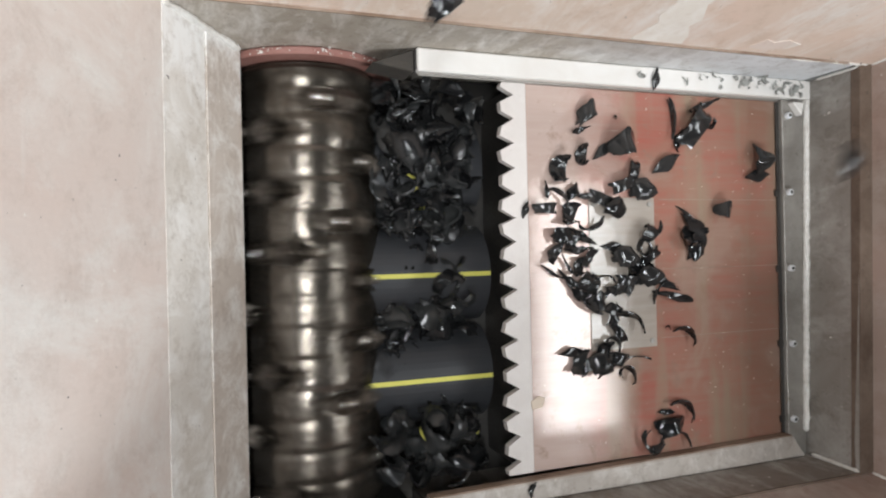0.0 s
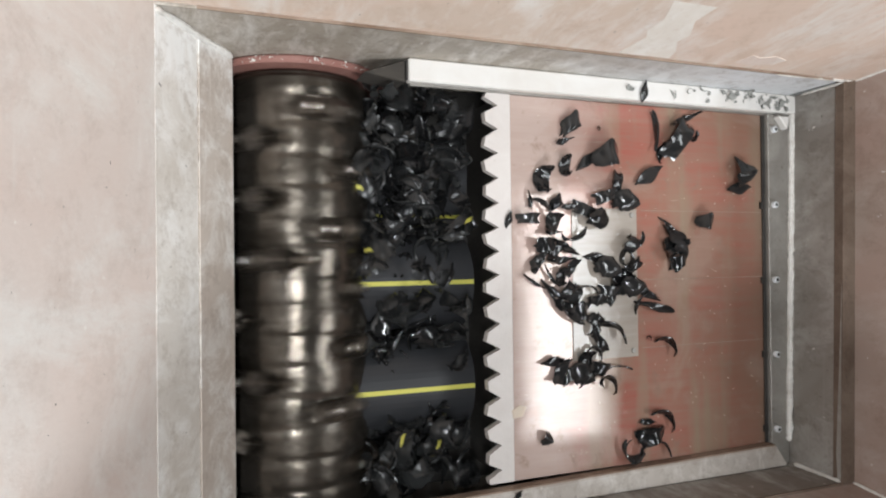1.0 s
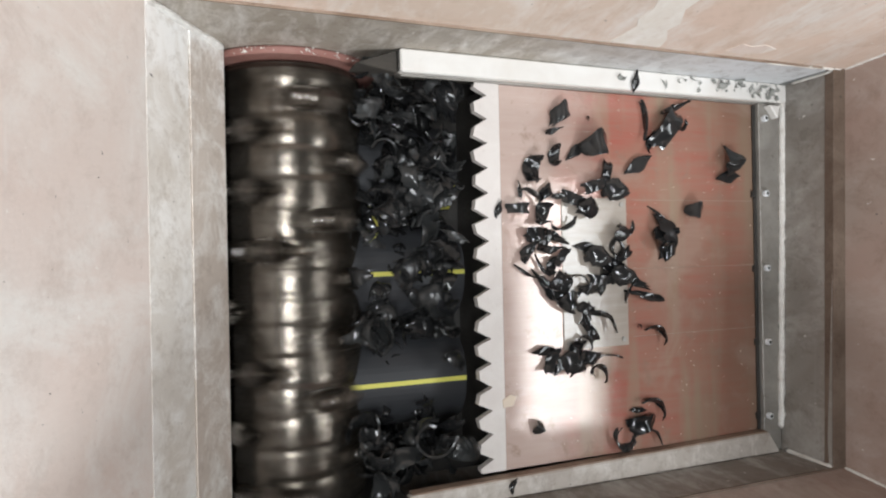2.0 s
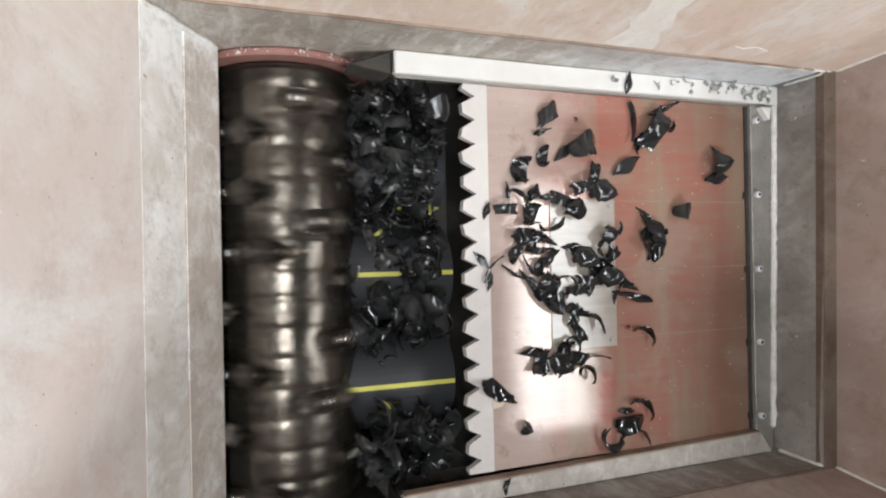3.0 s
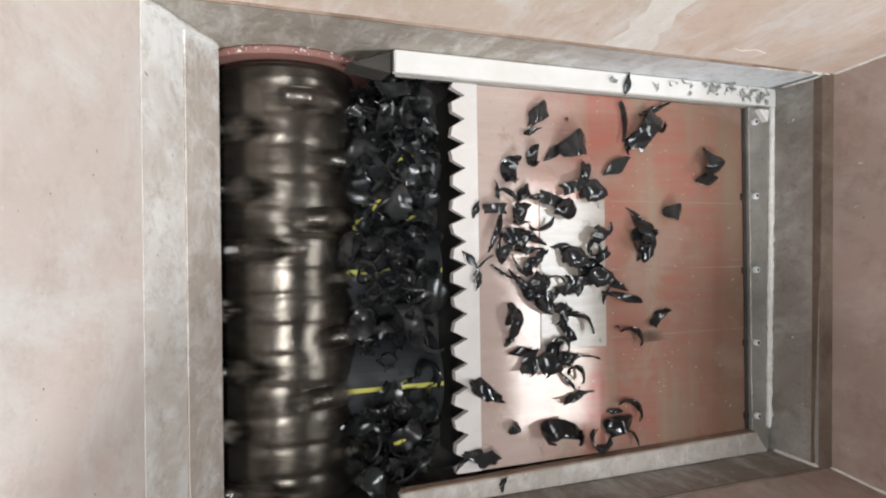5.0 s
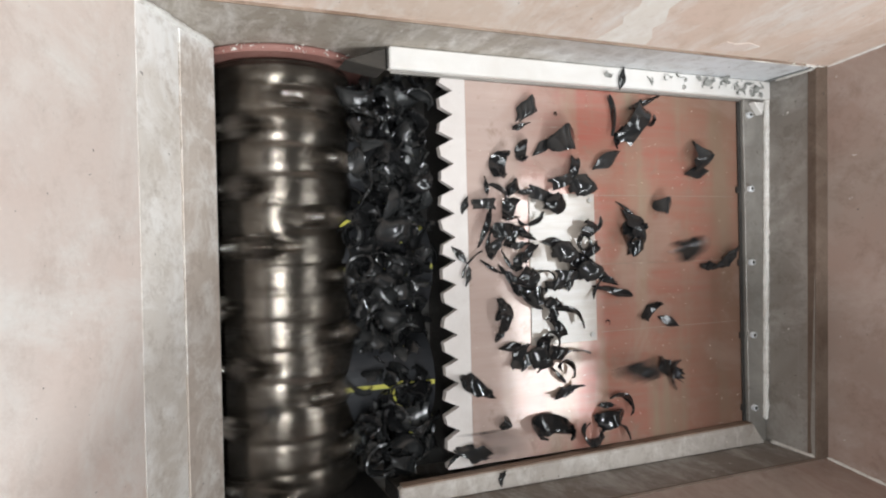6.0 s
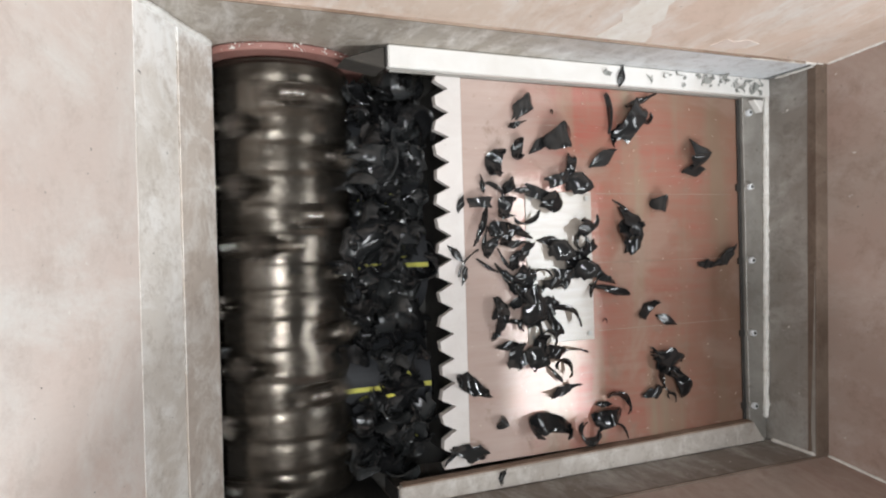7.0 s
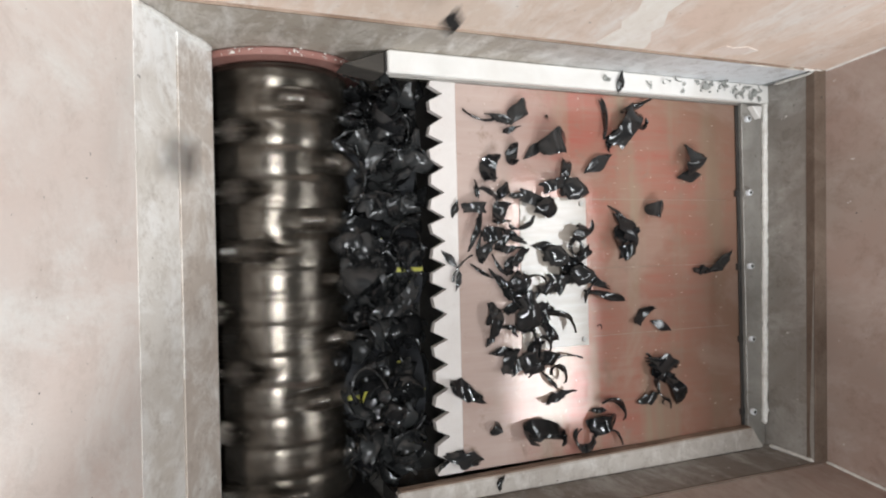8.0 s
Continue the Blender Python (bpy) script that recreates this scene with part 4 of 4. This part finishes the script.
# chips in the air: times and places, and the turn between them
FLIGHTS = [
    [(0.46, -0.44, 0.100, -0.16), (0.56, -0.385, 0.100, -0.045), (0.62, -0.298, 0.100, -0.02), (0.70, -0.20, 0.110, -0.05), (0.82, -0.15, 0.110, -0.15)],
    [(1.41, -0.44, -0.103, -0.16), (1.51, -0.385, -0.103, -0.045), (1.57, -0.298, -0.103, -0.02), (1.65, -0.20, -0.093, -0.05), (1.77, -0.15, -0.093, -0.15)],
    [(2.04, -0.44, -0.200, -0.16), (2.14, -0.385, -0.200, -0.045), (2.20, -0.298, -0.200, -0.02), (2.28, -0.20, -0.190, -0.05), (2.40, -0.15, -0.190, -0.15)],
    [(2.84, -0.44, 0.250, -0.16), (2.94, -0.385, 0.250, -0.045), (3.00, -0.298, 0.250, -0.02), (3.08, -0.20, 0.260, -0.05), (3.20, -0.15, 0.260, -0.15)],
    [(3.34, -0.44, -0.300, -0.16), (3.44, -0.385, -0.300, -0.045), (3.50, -0.298, -0.300, -0.02), (3.58, -0.20, -0.290, -0.05), (3.70, -0.15, -0.290, -0.15)],
    [(4.44, -0.44, 0.050, -0.16), (4.54, -0.385, 0.050, -0.045), (4.60, -0.298, 0.050, -0.02), (4.68, -0.20, 0.060, -0.05), (4.80, -0.15, 0.060, -0.15)],
    [(5.34, -0.44, 0.200, -0.16), (5.44, -0.385, 0.200, -0.045), (5.50, -0.298, 0.200, -0.02), (5.58, -0.20, 0.210, -0.05), (5.70, -0.15, 0.210, -0.15)],
    [(5.86, -0.44, -0.330, -0.16), (5.96, -0.385, -0.330, -0.045), (6.02, -0.298, -0.330, -0.02), (6.10, -0.20, -0.320, -0.05), (6.22, -0.15, -0.320, -0.15)],
    [(6.30, -0.44, 0.200, -0.16), (6.40, -0.385, 0.200, -0.045), (6.46, -0.298, 0.200, -0.02), (6.54, -0.20, 0.210, -0.05), (6.66, -0.15, 0.210, -0.15)],
    [(6.84, -0.44, -0.050, -0.16), (6.94, -0.385, -0.050, -0.045), (7.00, -0.298, -0.050, -0.02), (7.08, -0.20, -0.040, -0.05), (7.20, -0.15, -0.040, -0.15)],
    [(6.96, -0.44, -0.200, -0.16), (7.06, -0.385, -0.200, -0.045), (7.12, -0.298, -0.200, -0.02), (7.20, -0.20, -0.190, -0.05), (7.32, -0.15, -0.190, -0.15)],
    [(7.44, -0.44, 0.100, -0.16), (7.54, -0.385, 0.100, -0.045), (7.60, -0.298, 0.100, -0.02), (7.68, -0.20, 0.110, -0.05), (7.80, -0.15, 0.110, -0.15)],
    [(0.0, -0.166, 0.363, 0.30), (0.15, -0.16, 0.34, 0.20), (0.4, -0.12, 0.25, -0.13)],
    [(0.2, -0.12, 0.25, -0.15), (0.35, -0.11, 0.34, 0.15), (0.5, -0.161, 0.367, 0.30), (0.6, -0.188, 0.385, 0.25), (0.9, -0.12, 0.30, -0.13)],
    [(0.0, 0.63, 0.15, 0.30), (0.25, 0.50, 0.05, 0.12), (0.45, 0.30, 0.0, 0.16), (0.8, -0.1, 0.05, -0.14)],
    [(0.0, -0.16, -0.22, -0.12), (0.1, -0.36, -0.20, 0.13), (0.2, -0.572, -0.139, 0.25), (0.3, -0.562, -0.109, 0.20), (0.4, -0.526, -0.075, 0.12), (0.5, -0.497, -0.002, 0.06), (0.7, -0.36, 0.02, 0.0), (0.9, -0.12, 0.02, -0.15)],
    [(2.5, -0.15, -0.2, -0.15), (2.65, -0.35, -0.28, 0.16), (2.8, -0.53, -0.315, 0.20), (2.9, -0.36, -0.30, 0.06), (3.0, -0.12, -0.25, -0.16)],
    [(3.35, -0.15, 0.1, -0.15), (3.48, -0.38, 0.15, 0.16), (3.6, -0.513, 0.18, 0.20), (3.7, -0.36, 0.18, 0.06), (3.82, -0.12, 0.15, -0.16)],
    [(3.5, -0.15, -0.3, -0.15), (3.65, -0.02, -0.36, 0.12), (3.8, 0.068, -0.396, 0.20), (4.0, 0.0, -0.38, 0.08), (4.25, -0.1, -0.36, -0.15)],
    [(5.4, -0.15, -0.05, -0.15), (5.55, -0.38, -0.10, 0.22), (5.7, -0.522, -0.118, 0.30), (5.8, -0.37, -0.10, 0.08), (5.92, -0.12, -0.08, -0.16)],
    [(5.6, -0.15, 0.0, -0.15), (5.75, 0.15, 0.0, 0.22), (5.9, 0.394, 0.005, 0.30), (6.15, 0.20, -0.02, 0.18), (6.4, -0.1, -0.02, -0.15)],
    [(6.0, -0.15, -0.1, -0.15), (6.15, 0.15, -0.1, 0.22), (6.3, 0.424, -0.107, 0.30), (6.5, 0.2, -0.12, 0.16), (6.75, -0.1, -0.1, -0.15)],
    [(7.6, -0.15, 0.3, -0.15), (7.8, -0.42, 0.27, 0.15), (7.9, -0.488, 0.254, 0.25), (8.0, -0.505, 0.125, 0.30)],
    [(7.7, -0.15, 0.2, -0.15), (7.85, -0.13, 0.30, 0.15), (8.0, -0.107, 0.345, 0.30)],
]
FLYING = [(chip((5, 10, 6, 8, 7, 1)[n % 6], 0.05 if n < 12 else 0.072, CHIP_LABELS[2], "chips in the air"), path, n) for n, path in enumerate(FLIGHTS)]
FLAKE_AT = (0.046, -0.318)
TURN0 = -49


def motions():
    """All that moves: rotor, ram, pipes and chips."""
    walk(rotor, [(n / 10, pose(RX, 0, RZ, 0, TURN0 + 54.0 * n, 0)) for n in range(81)])
    walk(ram, [(t, pose(d, 0, 0)) for t, d in RAM_TIMES])
    walk(GRIT, [(t, pose(d, 0, 0)) for t, d in RAM_TIMES])
    for p, y, dy in PIPES:
        walk(p, [(t, pose(d - 0.02, y + dy * t / 8, -0.205 if y < 0.1 else -0.24, 0 if y < 0.1 else 55)) for t, d in RAM_TIMES])
    for ob, x, y, z, rx, ry, rz in RESTING:
        walk(ob, [(t, pose(x + d, y, z, rx, ry, rz)) for t, d in RAM_TIMES])
    walk(SWEPT[0], [(t, pose(0.442 - ram_at(5.5) + d, -0.199, 0.001, 0, 0, -40)) for t, d in RAM_TIMES if t < 5.6] + [(5.7, pose(0.47, -0.22, 0.06, 30, 20, -10)), (5.9, pose(0.55, -0.27, 0.05, 20, 10, 30)), (6.1, pose(0.551, -0.328, 0.001, 0, 0, 85))] + [(t, pose(0.533 + d, -0.328, 0.001, 0, 0, 85)) for t, d in RAM_TIMES if t > 6.4])
    for ob, x, y, z, rx, ry, rz, when in LANDERS:
        r3 = random.Random(when * 1000)
        y0 = y + r3.uniform(-0.1, 0.1)
        rows = [(0.0, pose(-0.13, y0, -0.26, rx, ry, rz))]
        if when - 0.5 > 0.1:
            rows.append((when - 0.5, pose(-0.13, y0, -0.26, rx + 120, ry + 60, rz + 30)))
        rows.append((when - 0.35, pose(-0.14, y0, -0.02, rx + 80, ry + 50, rz + 20)))
        rows.append((when - 0.15, pose((x + ram_at(when) - 0.14) / 2, (y + y0) / 2, 0.16, rx + 40, ry + 30, rz + 10)))
        rows.append((when, pose(x + ram_at(when), y, z, rx, ry, rz)))
        rows += [(t, pose(x + d, y, z, rx, ry, rz)) for t, d in RAM_TIMES if t > when + 0.05]
        walk(ob, rows)
    fx, fy = FLAKE_AT
    rows = [(t, pose(fx + d, fy, 0.001, 0, 0, 20)) for t, d in RAM_TIMES if t < 3.1]
    rows += [(3.2, pose(0.02 + ram_at(3.2), fy, 0.03, 40, 20, 40)), (3.4, pose(-0.08, fy, -0.16, 100, 40, 60)), (8.0, pose(-0.1, fy, -0.2, 100, 40, 60))]
    walk(flake, rows)
    for ob, u, y, level, start, seed in CHURN:
        r3 = random.Random(seed)
        rows = []
        a = [r3.uniform(0, 360) for _ in range(3)]
        pace = 1.0 if u > 0.75 else 2.2 - 1.6 * u
        t = 0.0
        duv = [u, y, level]
        while t < 8.001:
            front = -0.06 + ram_at(t)
            back = -0.175
            x = back + (front - back) * min(max(duv[0], 0.02), 0.97)
            z = duv[2]
            if t < start:
                x, z = -0.15, -0.30
            rows.append((round(t, 2), pose(x, min(max(duv[1], -0.445), 0.35), z, *a)))
            step = r3.choice((0.2, 0.3, 0.4))
            if t >= start:
                a = [q + r3.uniform(-50, 50) * pace for q in a]
                duv[0] = min(max(duv[0] + r3.gauss(0, 0.10) * pace, 0.02), 0.97)
                duv[1] = y + (duv[1] - y) * 0.6 + r3.gauss(0, 0.012) * pace
                duv[2] = min(max(duv[2] + r3.gauss(0, 0.018) * pace, level - 0.03), -0.02)
            t += step
        if rows[-1][0] < 8.0:
            rows.append((8.0, rows[-1][1]))
        walk(ob, rows)
    for ob, path, n in FLYING:
        rows = []
        t0, x, y, z = path[0]
        if t0 > 0.1:
            rows.append((0.0, pose(-0.13, y, -0.28)))
            rows.append((t0 - 0.1, pose(-0.13, y, -0.28)))
        for i, (t, x, y, z) in enumerate(path):
            rows.append((t, pose(x, y, z, 60 * i, 47 * i, 33 * i + 20 * n)))
        if path[-1][0] < 7.95:
            t, x, y, z = path[-1]
            rows.append((8.0, pose(x, y, z - 0.06, 60 * len(path), 40 * len(path), 0)))
        walk(ob, rows)


# ---- assumed hall round the machine: unseen, added for bounce light and reflections ----
def hall():
    for name, b, lab, cat in (("ceiling", box(-4, 5, -4, 4, 3.3, 3.4, 0), "plain grey hall ceiling", "ceiling"), ("wall_hall_west", box(-4.1, -4, -4, 4, -0.52, 3.3, 0), "plain grey hall wall", "wall"), ("wall_hall_east", box(5, 5.1, -4, 4, -0.52, 3.3, 0), "plain grey hall wall", "wall"), ("wall_hall_north", box(-4, 5, 4, 4.1, -0.52, 3.3, 0), "plain grey hall wall", "wall"), ("wall_hall_south", box(-4, 5, -4.1, -4, -0.52, 3.3, 0), "plain grey hall wall", "wall"), ("floor_hall", box(-4, 5, -4, 4, -0.62, -0.52, 0), "plain grey concrete hall floor", "floor")):
        tagged(part(name, b, HALL), lab, cat, kind="structure")


hall()
motions()
